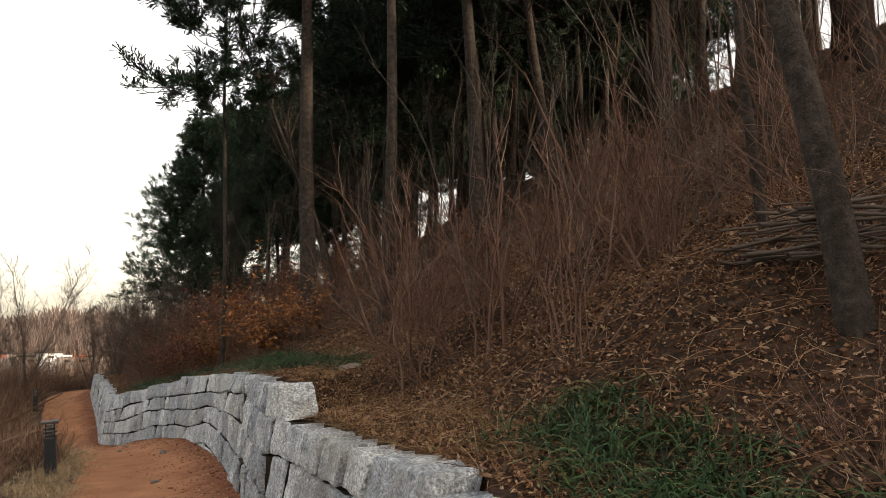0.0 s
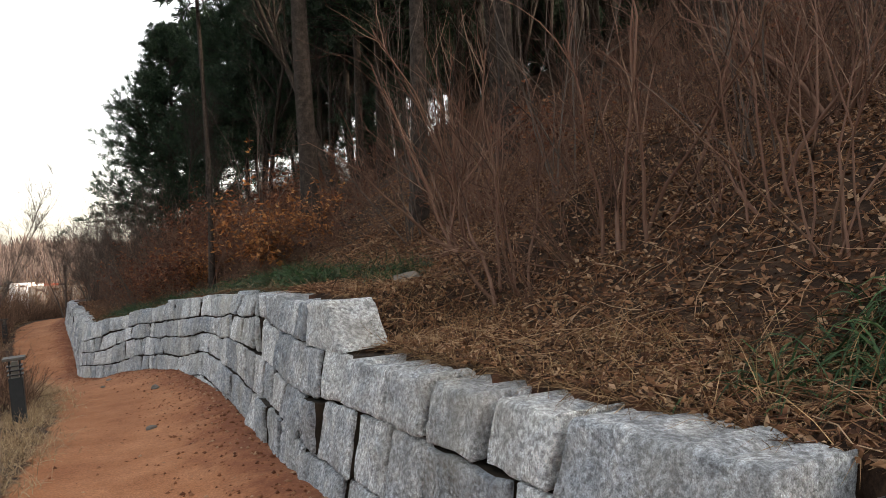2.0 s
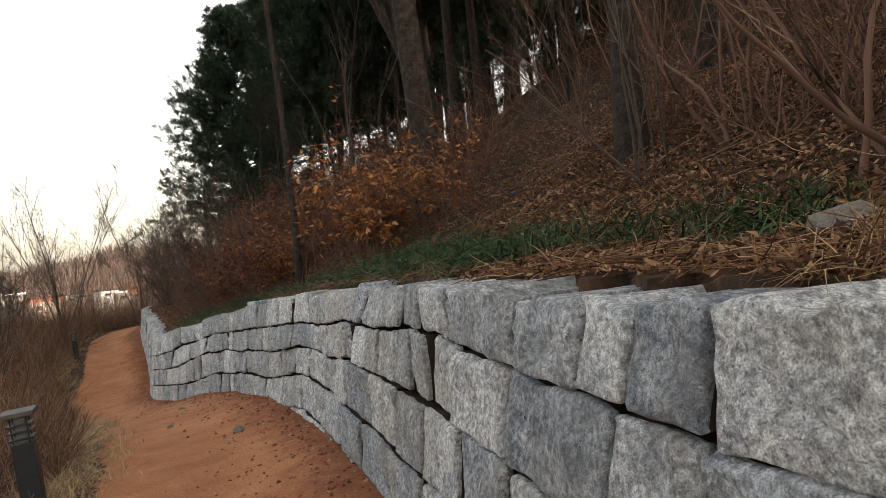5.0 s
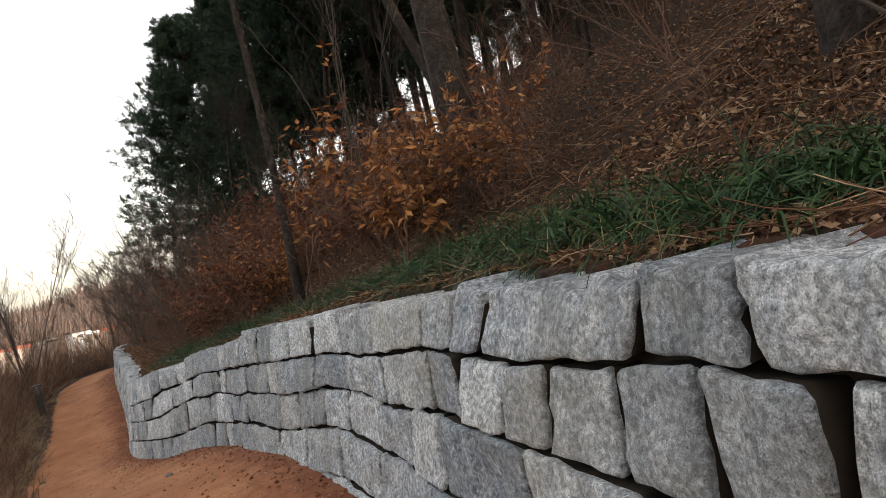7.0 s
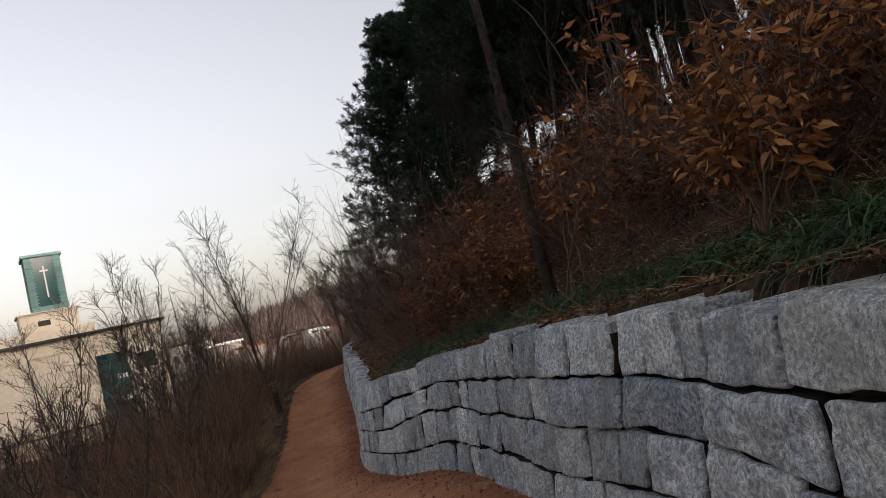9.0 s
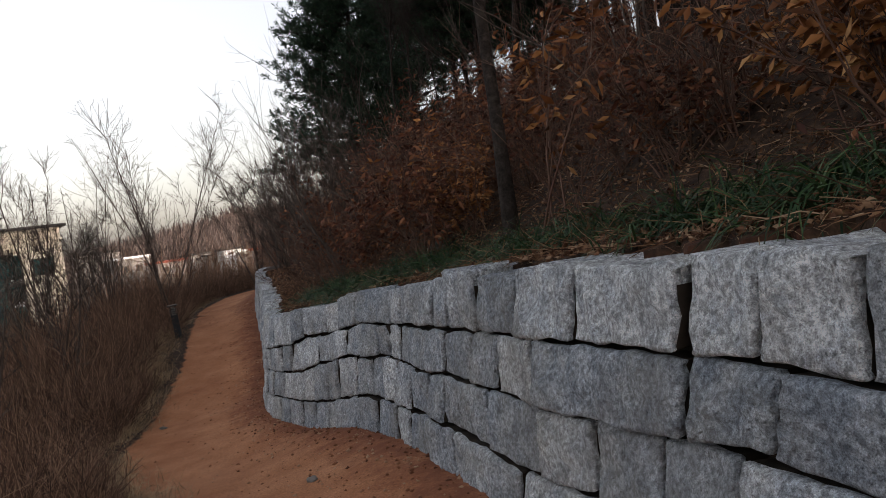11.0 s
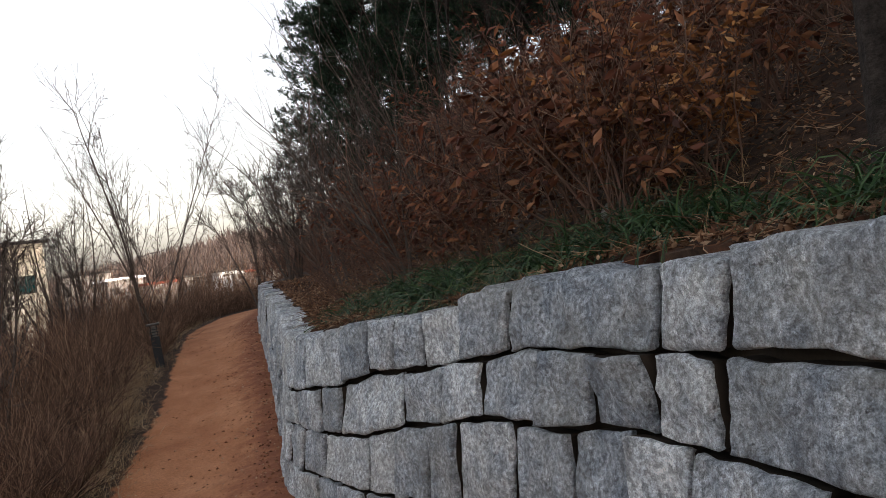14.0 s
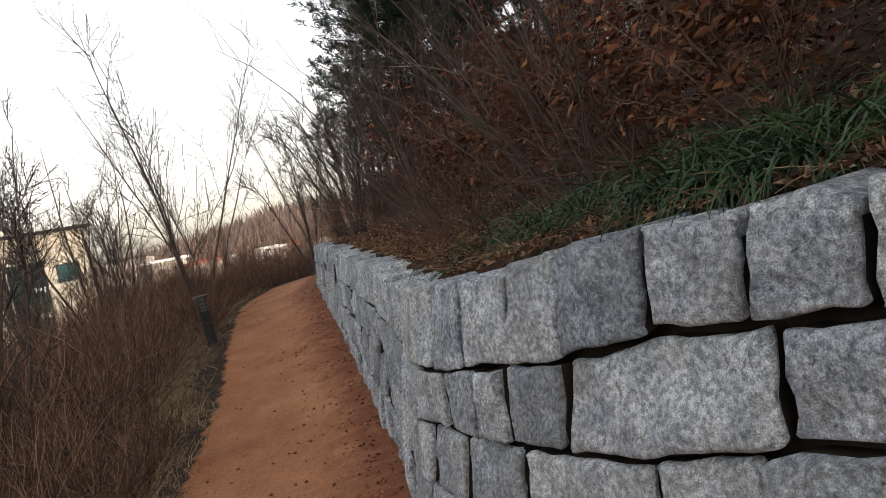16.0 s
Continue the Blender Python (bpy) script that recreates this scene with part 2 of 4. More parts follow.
def waves(x, y, scale, seed=0):
    """Cheap smooth noise of about -1 to 1."""
    r = np.random.RandomState(seed)
    out = 0
    for k in range(5):
        a, p, f = r.uniform(0, 6.28), r.uniform(0, 6.28), r.uniform(0.6, 1.7) / scale
        out = out + np.sin((x * np.cos(a) + y * np.sin(a)) * f * 6.28 + p)
    return out / 3.0


def ground_sd(s, d, x, y):
    top, base = wall_top(s), wall_base(s)
    up = np.maximum(d - 0.25, 0)
    hill = top + 0.02 + 0.16 * np.minimum(up, 0.8) + 0.54 * np.clip(up - 0.8, 0, 22) + 0.12 * np.clip(up - 22.8, 0, 8) - 0.10 * np.clip(up - 31, 0, 60)
    hill = top + (hill - top) * np.interp(s, [26, 38, 55], [1.0, 0.72, 0.5])
    hill = hill + (waves(x, y, 3.0, 1) * 0.07 + waves(x, y, 9.0, 2) * 0.22) * np.clip(up / 2.5, 0, 1)
    out = np.maximum(-d, 0)
    path = base + 0.10 * np.exp(-((out - 0.25) / 0.35) ** 2) - 0.05 * np.exp(-((out - 1.4) / 0.6) ** 2)
    path = path + waves(x, y, 1.6, 3) * 0.006 + waves(x, y, 0.35, 5) * 0.002
    path = path - 0.06 * np.clip(out - 0.8, 0, 1.8) - 0.16 * np.interp(s, [10, 13, 22, 27], [1.0, 2.3, 2.3, 1.0]) * np.clip(out - 2.9, 0, 4) - 0.20 * np.clip(out - 6, 0, 12) + waves(x, y, 2.3, 4) * 0.06 * np.clip(out - 2.4, 0, 1)
    return np.where(d > 0.2, hill, path)


def ground_z(x, y):
    s, d = line_coords(x, y)
    return ground_sd(s, d, np.asarray(x, float), np.asarray(y, float))

# ---- mesh helpers ----
def mesh_object(name, verts, faces, mat, parent=None, label="", smooth=False):
    """verts (n, 3); faces: arrays of equal-sided faces, or one array."""
    groups = faces if isinstance(faces, (list, tuple)) else [faces]
    groups = [np.asarray(g, np.int32) for g in groups if len(g)]
    me = bpy.data.meshes.new(name)
    verts = np.asarray(verts, np.float32)
    me.vertices.add(len(verts))
    me.vertices.foreach_set("co", verts.ravel())
    loops = np.concatenate([g.ravel() for g in groups])
    sizes = np.concatenate([np.full(len(g), g.shape[1], np.int32) for g in groups])
    me.loops.add(len(loops))
    me.loops.foreach_set("vertex_index", loops)
    me.polygons.add(len(sizes))
    me.polygons.foreach_set("loop_start", np.r_[0, np.cumsum(sizes)[:-1]].astype(np.int32))
    me.polygons.foreach_set("loop_total", sizes)
    if smooth:
        me.polygons.foreach_set("use_smooth", np.ones(len(sizes), bool))
    me.materials.append(mat)
    me.update(calc_edges=True)
    ob = new(name, me)
    if parent:
        ob.parent = parent
    if label:
        tagged(ob, label)
    if name in ("twig_growth", "branchwork", "crown", "foliage"):
        tagged(ob, kind="stuff")
    return ob


def part(name, bm, mat, parent, label="", smooth=False):
    """Links a bmesh as one mesh object under a thing or part."""
    me = bpy.data.meshes.new(name)
    bm.normal_update()
    bm.to_mesh(me)
    bm.free()
    if smooth:
        for f in me.polygons:
            f.use_smooth = True
    me.materials.append(mat)
    ob = new(name, me)
    ob.parent = parent
    if label:
        tagged(ob, label)
    return ob


def box_bm(cx, cy, cz, sx, sy, sz, bevel=0.0):
    bm = bmesh.new()
    bmesh.ops.create_cube(bm, size=1.0, matrix=Matrix.Translation((cx, cy, cz)) @ Matrix.Diagonal((sx, sy, sz, 1)))
    if bevel:
        bmesh.ops.bevel(bm, geom=bm.edges[:], offset=bevel, segments=2, affect="EDGES", profile=0.7)
    return bm


def unit_rows(v):
    return v / np.maximum(np.linalg.norm(v, axis=-1, keepdims=True), 1e-9)


def grow(base, way, length, n, wig, rng, up=0.0):
    """Bent centre lines (m, n, 3) from base points along ways."""
    p, d = np.array(base, float), unit_rows(np.array(way, float))
    step = (np.broadcast_to(length, len(p)) / (n - 1))[:, None]
    rows = [p]
    for _ in range(n - 1):
        d = unit_rows(d + rng.normal(0, wig, d.shape) + np.array([0, 0, up]))
        p = p + d * step
        rows.append(p)
    return np.stack(rows, 1)


def off_shoots(lines, count, rng, spread=0.9, low=0.3, lift=0.3):
    """Start points and ways for count side shoots along given lines, and where along the line each starts."""
    m, n, _ = lines.shape
    i, u = rng.integers(0, m, count), rng.uniform(low, 0.98, count)
    k = np.minimum((u * (n - 1)).astype(int), n - 2)
    f = (u * (n - 1) - k)[:, None]
    a, b = lines[i, k], lines[i, k + 1]
    side = rng.normal(0, 1, (count, 3))
    return a + (b - a) * f, unit_rows(unit_rows(b - a) + spread * unit_rows(side) + np.array([0, 0, lift])), u, i


def tubes(lines, r0, r1, sides=3):
    """Tapered tubes: verts and quads."""
    m, n, _ = lines.shape
    t = unit_rows(np.gradient(lines, axis=1))
    ref = np.where(np.abs(t[..., 2:3]) > 0.9, np.array([1.0, 0, 0]), np.array([0, 0, 1.0]))
    a = unit_rows(np.cross(t, ref))
    b = np.cross(t, a)
    r = np.broadcast_to(r0, m)[:, None] + (np.broadcast_to(r1, m) - np.broadcast_to(r0, m))[:, None] * np.linspace(0, 1, n)[None]
    ang = np.arange(sides) * 2 * np.pi / sides
    v = lines[:, :, None] + r[:, :, None, None] * (a[:, :, None] * np.cos(ang)[:, None] + b[:, :, None] * np.sin(ang)[:, None])
    idx = np.arange(m * n * sides).reshape(m, n, sides)
    nxt = np.roll(idx, -1, 2)
    q = np.stack([idx[:, :-1], nxt[:, :-1], nxt[:, 1:], idx[:, 1:]], -1).reshape(-1, 4)
    return v.reshape(-1, 3), q


def joined(*pieces):
    """Joins (verts, faces) pairs with equal face sizes."""
    vs, fs, k = [], [], 0
    for v, f in pieces:
        vs.append(v)
        fs.append(f + k)
        k += len(v)
    return np.concatenate(vs), np.concatenate(fs)


def leaf_cards(at, way, length, width, rng, fold=0.35):
    """Folded, curled pointed leaves: two triangles along each midrib and a bent tip."""
    way = unit_rows(way)
    side = unit_rows(np.cross(way, rng.normal(0, 1, way.shape)))
    nrm = np.cross(side, way)
    L, w = np.broadcast_to(length, len(at))[:, None], np.broadcast_to(width, len(at))[:, None]
    mid = at + way * L * 0.5 - nrm * w * fold
    curl = rng.uniform(-0.25, 0.35, (len(at), 1))
    tip = at + way * L + nrm * L * curl
    l, r = at + way * L * 0.48 + side * w * 0.5, at + way * L * 0.48 - side * w * 0.5
    v = np.stack([at, l, mid, r, tip], 1).reshape(-1, 3)
    k = np.arange(len(at))[:, None, None] * 5
    f = (k + np.array([[0, 1, 2], [0, 2, 3], [1, 4, 2], [2, 4, 3]])[None]).reshape(-1, 3)
    return v, f


def blades(at, way, length, width, rng, bend=0.9, n=4):
    """Arching grass blades as tapered ribbons."""
    d = unit_rows(np.array(way, float))
    p, L = np.array(at, float), np.broadcast_to(length, len(at))[:, None]
    side = unit_rows(np.cross(d, np.array([0, 0, 1.0])) + rng.normal(0, 0.25, d.shape))
    rows = []
    for i in range(n):
        u = i / (n - 1)
        w = np.broadcast_to(width, len(at))[:, None] * (1 - 0.85 * u) * 0.5
        rows += [p - side * w, p + side * w]
        d = unit_rows(d + np.array([0, 0, -1.0]) * bend * (0.4 + u) / n + rng.normal(0, 0.05, d.shape))
        p = p + d * L / (n - 1)
    v = np.stack(rows, 1).reshape(-1, 3)
    k = np.arange(len(at))[:, None, None] * (2 * n)
    f = (k + np.array([[2 * i, 2 * i + 1, 2 * i + 3, 2 * i + 2] for i in range(n - 1)])[None]).reshape(-1, 4)
    return v, f


def on_ground(s, d, lift=0.0):
    p = on_line(s, d)
    return np.column_stack([p, ground_sd(np.asarray(s, float), np.asarray(d, float), p[:, 0], p[:, 1]) + lift])


def ways_up(m, rng, spread):
    return unit_rows(np.column_stack([rng.normal(0, spread, m), rng.normal(0, spread, m), np.ones(m)]))


# ---- ground: one sheet to the horizon ----
def growing(start, step, factor, stop):
    out, x = [], start
    while abs(x) < stop:
        step *= factor
        x += step
        out.append(x)
    return out


gx = np.array(sorted(growing(-19.0, -0.16, 1.12, 3200)) + list(np.arange(-19.0, 8.01, 0.14)) + growing(8.0, 0.16, 1.12, 3200))
gy = np.array(sorted(growing(-3.0, -0.16, 1.14, 3200)) + list(np.arange(-3.0, 34.01, 0.14)) + growing(34.0, 0.16, 1.12, 3200))
GX, GY = np.meshgrid(gx, gy)
GS, GD = line_coords(GX, GY)
GZ = ground_sd(GS, GD, GX, GY)
gi = np.arange(GX.size).reshape(GX.shape)
ground = mesh_object("ground", np.column_stack([GX.ravel(), GY.ravel(), GZ.ravel()]),
                     np.stack([gi[:-1, :-1], gi[:-1, 1:], gi[1:, 1:], gi[1:, :-1]], -1).reshape(-1, 4), M_GROUND, smooth=True)
tagged(ground, "orange dirt footpath, leaf-littered slope and dry brush ground", "ground", kind="structure")
dirt = np.clip((GD + np.interp(GS, [24, 30], [2.22, 1.9])) / 0.35, 0, 1) * np.clip((0.12 - GD) / 0.1, 0, 1)
dirt = np.where((GS < 9) & (GD > 0.05), 0.0, np.maximum(dirt, 0.36 * np.clip(1 - np.abs(GD - 0.35) / 0.25, 0, 1)))
loose = np.clip(1.0 - np.abs(GD + 0.25) / (0.62 + 0.15 * np.sin(GS * 1.3)), 0, 1)
ground.data.attributes.new("loose", "FLOAT", "POINT").data.foreach_set("value", loose.ravel().astype(np.float32))
ground.data.attributes.new("dirt", "FLOAT", "POINT").data.foreach_set("value", dirt.ravel().astype(np.float32))

# ---- retaining wall ----
COURSE_1 = ([8, 9.7, 11.4, 12.3, 13.3, 13.8, 14.7, 16, 19, 19.7, 21, 22.4, 23, 24.1, 27], [0.29, 0.26, 0.20, 0.26, 0.235, 0.28, 0.32, 0.30, 0.335, 0.29, 0.29, 0.30, 0.38, 0.42, 0.34])
COURSE_2 = ([8, 8.8, 10.7, 13, 14.2, 15.4, 17, 19, 20.1, 20.6, 21.2, 22, 22.6, 23.5, 26], [0.58, 0.63, 0.55, 0.52, 0.59, 0.55, 0.62, 0.63, 0.56, 0.61, 0.57, 0.60, 0.70, 0.71, 0.66])
COURSE_3 = ([8.7, 9.4, 11, 14.7, 15.4, 17, 19, 20.6, 21.5, 22.5, 26], [0.96, 0.86, 0.91, 0.87, 0.82, 0.95, 0.93, 0.95, 0.99, 1.03, 1.0])


def course_depth(s, c):
    """How far the bed joint above course c lies below the wall's top."""
    if c in (1, 2, 3):
        return np.interp(s, *(COURSE_1, COURSE_2, COURSE_3)[c - 1])
    return np.interp(s, *COURSE_3) + (c - 3) * 0.35 if c > 3 else 0 * s


JOINTS = [
    [4.35, 5.04, 5.95, 6.45, 6.94, 7.42, 8.10, 8.86, 9.15, 9.43, 9.85, 10.70, 11.2, 11.6, 12.62, 12.96, 13.38, 14.41, 14.93, 15.17, 15.5, 15.84, 16.62, 17.22, 17.8, 18.34, 18.73, 19.65, 19.98, 20.96, 21.38, 21.78, 22.10, 22.48, 22.95, 23.3, 23.75],
    [8.08, 8.47, 8.9, 9.24, 9.98, 10.56, 11.0, 11.36, 11.7, 12.1, 12.43, 12.84, 13.27, 14.21, 15.05, 15.44, 15.84, 17.02, 17.56, 17.95, 18.46, 18.9, 19.70, 20.02, 20.38, 20.72, 21.18, 21.58, 22.04, 22.95, 23.38, 23.63],
    [8.44, 8.83, 9.4, 9.93, 10.5, 11.06, 11.6, 12.3, 13.2, 13.66, 14.43, 15.1, 15.6, 16.0, 16.47, 17.0, 17.65, 18.45, 18.82, 19.3, 19.86, 20.15, 20.5, 20.93, 21.42, 21.76, 22.12, 22.52, 23.27, 23.79],
    [11.08, 11.75, 12.6, 13.5, 14.41, 15.3, 16.3, 17.2, 18.25, 18.79, 19.3, 19.79, 20.34, 20.96, 21.75, 22.17],
    [],
]
BATTER = 0.13


def stone_mesh(s0, s1, lo, hi, rng, deep, cap, skew):
    """One rough-faced block between s0 and s1, with its lower and upper edges lo and hi as functions of s."""
    nx, nz = max(7, int((s1 - s0) / 0.055) + 4), 10
    u, v = np.linspace(0, 1, nx), np.linspace(0, 1, nz)
    w = s1 - s0
    u = np.concatenate([[0, 0.008 / w], np.linspace(0.02 / w, 1 - 0.02 / w, nx - 4), [1 - 0.008 / w, 1]])
    v = np.concatenate([[0, 0.025], np.linspace(0.06, 0.94, nz - 4), [0.975, 1]])
    U, V = np.meshgrid(u, v)
    s = s0 + (s1 - s0) * U + (V - 0.5) * (skew[0] * (1 - U) + skew[1] * U)
    ends = np.array([s0, (s0 + s1) / 2, s1])
    zlo, zhi = [0.7 * edge_z(s) + 0.3 * np.interp(s, ends[[0, 2]], edge_z(ends[[0, 2]])) for edge_z in (lo, hi)]
    z = zlo + (zhi - zlo) * V
    # worn corners
    hx, hz = (s1 - s0) / 2, (zhi - zlo) / 2
    r = rng.uniform(0.006, 0.02)
    a, b = (U - 0.5) * 2 * hx, (V - 0.5) * 2 * hz
    ca, cb = np.maximum(np.abs(a) - (hx - r), 0), np.maximum(np.abs(b) - (hz - r), 0)
    over = np.maximum(np.hypot(ca, cb) / r, 1.0)
    s = s - np.sign(a) * (ca - ca / over)
    z = z - np.sign(b) * (cb - cb / over)
    # hewn edges wander
    s = s + 0.013 * waves(z * 1.7 + s0, U * 0.4 + s1, 0.16, 14) * np.abs(2 * U - 1) ** 2
    z = z + 0.011 * waves(s + s0, V * 0.4 + s1, 0.16, 15) * np.abs(2 * V - 1) ** 2
    edge = np.minimum(np.minimum(U, 1 - U) * (s1 - s0), np.minimum(V, 1 - V) * (zhi - zlo))
    round_off = 0.016 * np.clip(1 - edge / 0.012, 0, 1) ** 1.6
    ph = rng.uniform(0, 50)
    rough = 0.014 * waves(s + ph, z, 0.33, 11) + 0.010 * waves(s + ph, z * 1.3, 0.13, 12) + rng.normal(0, 0.005, s.shape)
    tilt = rng.normal(0, 0.02) * (U - 0.5) + rng.normal(0, 0.025) * (V - 0.5) + rng.normal(0, 0.010)
    d = round_off + rough * np.clip(edge / 0.03, 0.3, 1) + tilt + BATTER * (z - wall_top(s))
    if cap is not None:
        z = z + cap * 0.02 * np.clip((V - 0.7) / 0.3, 0, 1) * waves(s + ph, s, 0.3, 13)
    p = on_line(s.ravel(), d.ravel())
    front = np.column_stack([p, z.ravel()])
    ring = np.concatenate([np.arange(nx), np.arange(1, nz) * nx + nx - 1, (nz - 1) * nx + np.arange(nx - 2, -1, -1), np.arange(nz - 2, 0, -1) * nx])
    sh = 0.04 if cap is not None and s1 < 8.9 else 0.2
    pb = on_line(s.ravel()[ring] * (1 - sh) + sh * (s0 + s1) / 2, d.ravel()[ring] + deep)
    zm = (zlo + zhi).ravel()[ring] / 2
    zr = z.ravel()[ring]
    back = np.column_stack([pb, np.where((zr > zm) & (cap is not None), zr, zr * 0.8 + 0.2 * zm) - 0.01 + 0.02 * rng.random(len(ring))])
    lip = front[ring] + (back - front[ring]) * 0.06
    verts = np.concatenate([front, lip, back])
    idx = np.arange(nx * nz).reshape(nz, nx)
    quads = np.stack([idx[:-1, :-1], idx[:-1, 1:], idx[1:, 1:], idx[1:, :-1]], -1).reshape(-1, 4)
    rm = nx * nz + np.arange(len(ring))
    rb = rm + len(ring)
    rims = np.stack([np.roll(ring, -1), ring, rm, np.roll(rm, -1)], -1)
    beds = np.stack([np.roll(rm, -1), rm, rb, np.roll(rb, -1)], -1)
    # side faces in the dark slot stand in for shade between the blocks
    joint_shade = verts[beds].mean(1)[:, 2] < (99 if cap is None else -9 if s1 < 8.9 else front[:, 2].max() - 0.09)
    return verts, np.concatenate([quads, rims, beds]), np.concatenate([np.zeros(len(quads) + len(rims), np.int32), joint_shade.astype(np.int32)])


def build_wall():
    rng = np.random.default_rng(4)
    ss = np.arange(-6, 40, 0.25)
    lo, hi = np.minimum(wall_base(ss) - 0.3, 0.6), np.where(ss < 8.6, 0.60, wall_top(ss) - 0.14)
    pts = []
    for d in (0.13, 0.40):
        for z in (lo, hi):
            pts.append(np.column_stack([on_line(ss, d + BATTER * (z - wall_top(ss))), z]))
    k = len(ss)
    a = np.arange(k - 1)
    quads = [np.stack([a + i * k, a + 1 + i * k, a + 1 + j * k, a + j * k], -1) for i, j in ((0, 1), (1, 3), (3, 2), (2, 0))]
    wall = mesh_object("retaining_wall", np.concatenate(pts), np.concatenate(quads), M_CORE_SHADE)
    tagged(wall, "dry-laid grey granite block retaining wall beside the dirt path", "wall", kind="structure")
    for c in range(5):
        known = JOINTS[c]
        first, last = (known[0], known[-1]) if known else (-5.5, -5.5)
        cuts = list(known) if known else [-5.5]
        x = first
        while x > -5.5:
            x -= rng.uniform(0.4, 0.85)
            cuts.insert(0, x)
        x = last
        while x < 38:
            x += rng.uniform(0.3, 0.62)
            cuts.append(x)
        for s0, s1 in zip(cuts[:-1], cuts[1:]):
            mid = (s0 + s1) / 2
            if wall_top(max(mid, 8.85)) - float(course_depth(np.array(mid), c)) < wall_base(mid) - 0.02:
                continue
            low_part = mid < 7.95
            step, step2 = 0.001 + np.abs(rng.normal(0.0, 0.005, 2))
            j1, j2 = rng.normal(0, 0.012, 2)
            gap = rng.uniform(0.014, 0.021) if rng.random() < 0.82 else rng.uniform(0.020, 0.027)
            high = (lambda s: wall_top(mid) + 0.55 * (wall_top(s) - wall_top(mid)) + j1) if c == 0 else (lambda s, c=c: wall_top(np.maximum(s, 8.85)) - course_depth(s, c) - 0.006 - step)
            low = lambda s, c=c: wall_top(np.maximum(s, 8.85)) - course_depth(s, c + 1) + 0.005 + step2
            if low_part and c == 0:
                low = lambda s: 1.2 - course_depth(s, 2) + 0.007
                high = lambda s, j1=j1: (0.905 if mid > 7.4 else 0.885 if mid > 5.04 else 0.79 if mid > 4.3 else 0.70) + 1.3 * j1 + 0 * s
            elif c == 0 and mid < 8.5:
                high = lambda s: 1.22 - 0.02 * (s - 8.0)
                low = lambda s: 0.90 + 0 * s
            elif low_part and c == 1:
                continue
            deep = rng.uniform(0.28, 0.36) if not (c == 0 and low_part) else rng.uniform(0.26, 0.42)
            skew = [0.025 * math.sin(37.7 * q + c) for q in (s0, s1)]
            if c == 0 and 7.95 < mid < 8.5:         # the slanting end stone of the upper course
                s0, skew[0], deep = 8.31, 0.26, 0.32
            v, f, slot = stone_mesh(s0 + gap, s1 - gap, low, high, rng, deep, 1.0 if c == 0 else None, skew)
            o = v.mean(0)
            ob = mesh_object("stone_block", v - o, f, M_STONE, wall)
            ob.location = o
            ob.data.materials.append(M_CORE_SHADE)        # soil colour on bed and end faces, painting in the joints' shade
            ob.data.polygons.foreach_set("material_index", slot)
    return wall


build_wall()
# ---- woody plants ----
def pine_tree(name, x, y, height, crown_from, reach, radius, rng, label, lean=(0.0, 0.0), density=1.0, group="pines on the slope"):
    """A pine with a bare lower trunk, whorls of limbs and tufts of needles."""
    z0 = float(ground_z(np.array([x]), np.array([y]))[0]) - 0.1
    tree = tagged(new(name), label, "pine tree", group)
    tree.location = (x, y, z0)
    n = 12
    u = np.linspace(0, 1, n)
    trunk = np.stack([lean[0] * height * u ** 1.3 + 0.06 * np.sin(u * 7 + x), lean[1] * height * u ** 1.3 + 0.06 * np.cos(u * 6 + y), height * u], 1)[None]
    v, q = tubes(trunk, radius, radius * 0.2, 9)
    foot = np.clip(1 - v[:, 2:3] / 0.5, 0, 1) ** 2
    v[:, :2] = v[:, :2] * (1 + 0.35 * foot)[:, :]
    mesh_object("trunk", v, q, M_BARK, tree, smooth=True)
    count = int(70 * density)
    uu = crown_from + (1 - crown_from) * rng.uniform(0.0, 1.0, count) ** 0.9
    base = np.column_stack([np.interp(uu, u, trunk[0, :, k]) for k in range(3)])
    ang = rng.uniform(0, 2 * np.pi, count)
    rel = (uu - crown_from) / (1 - crown_from)
    length = reach * (1.05 - rel) ** 0.65 * rng.uniform(0.6, 1.1, count) * np.clip(0.55 + rel * 3, 0, 1)
    way = np.column_stack([np.cos(ang), np.sin(ang), 0.05 + 0.5 * rel])
    limbs = grow(base, way, length, 6, 0.10, rng, 0.04)
    sb, sw, su, si = off_shoots(limbs, int(count * 7), rng, 0.8, 0.25, 0.15)
    shoots = grow(sb, sw, rng.uniform(0.18, 0.42, len(sb)) * length[si] * 0.9 + 0.12, 3, 0.12, rng, 0.05)
    mesh_object("branchwork", *joined(tubes(limbs, radius * 0.16, 0.012, 4), tubes(shoots, 0.012, 0.004, 3)), M_BARK, tree)
    tb, tw, _, _ = off_shoots(shoots, int(count * 70), rng, 0.7, 0.2, 0.25)
    k = 7
    at = np.repeat(tb, k, 0)
    ways = unit_rows(np.repeat(tw, k, 0) + rng.normal(0, 0.65, (len(at), 3)) + np.array([0, 0, 0.2]))
    v, f = needle_cards(at, ways, rng.uniform(0.14, 0.30, len(at)), rng.uniform(0.018, 0.034, len(at)), rng)
    mesh_object("crown", v, f, M_NEEDLE, tree)
    return tree


def needle_cards(at, way, length, width, rng):
    """Slim three-cornered needle tufts."""
    side = unit_rows(np.cross(way, rng.normal(0, 1, way.shape))) * np.broadcast_to(width, len(at))[:, None]
    tip = at + way * np.broadcast_to(length, len(at))[:, None]
    v = np.stack([at, tip - side * 0.7, tip + side * 0.7], 1).reshape(-1, 3)
    return v, np.arange(len(v)).reshape(-1, 3)


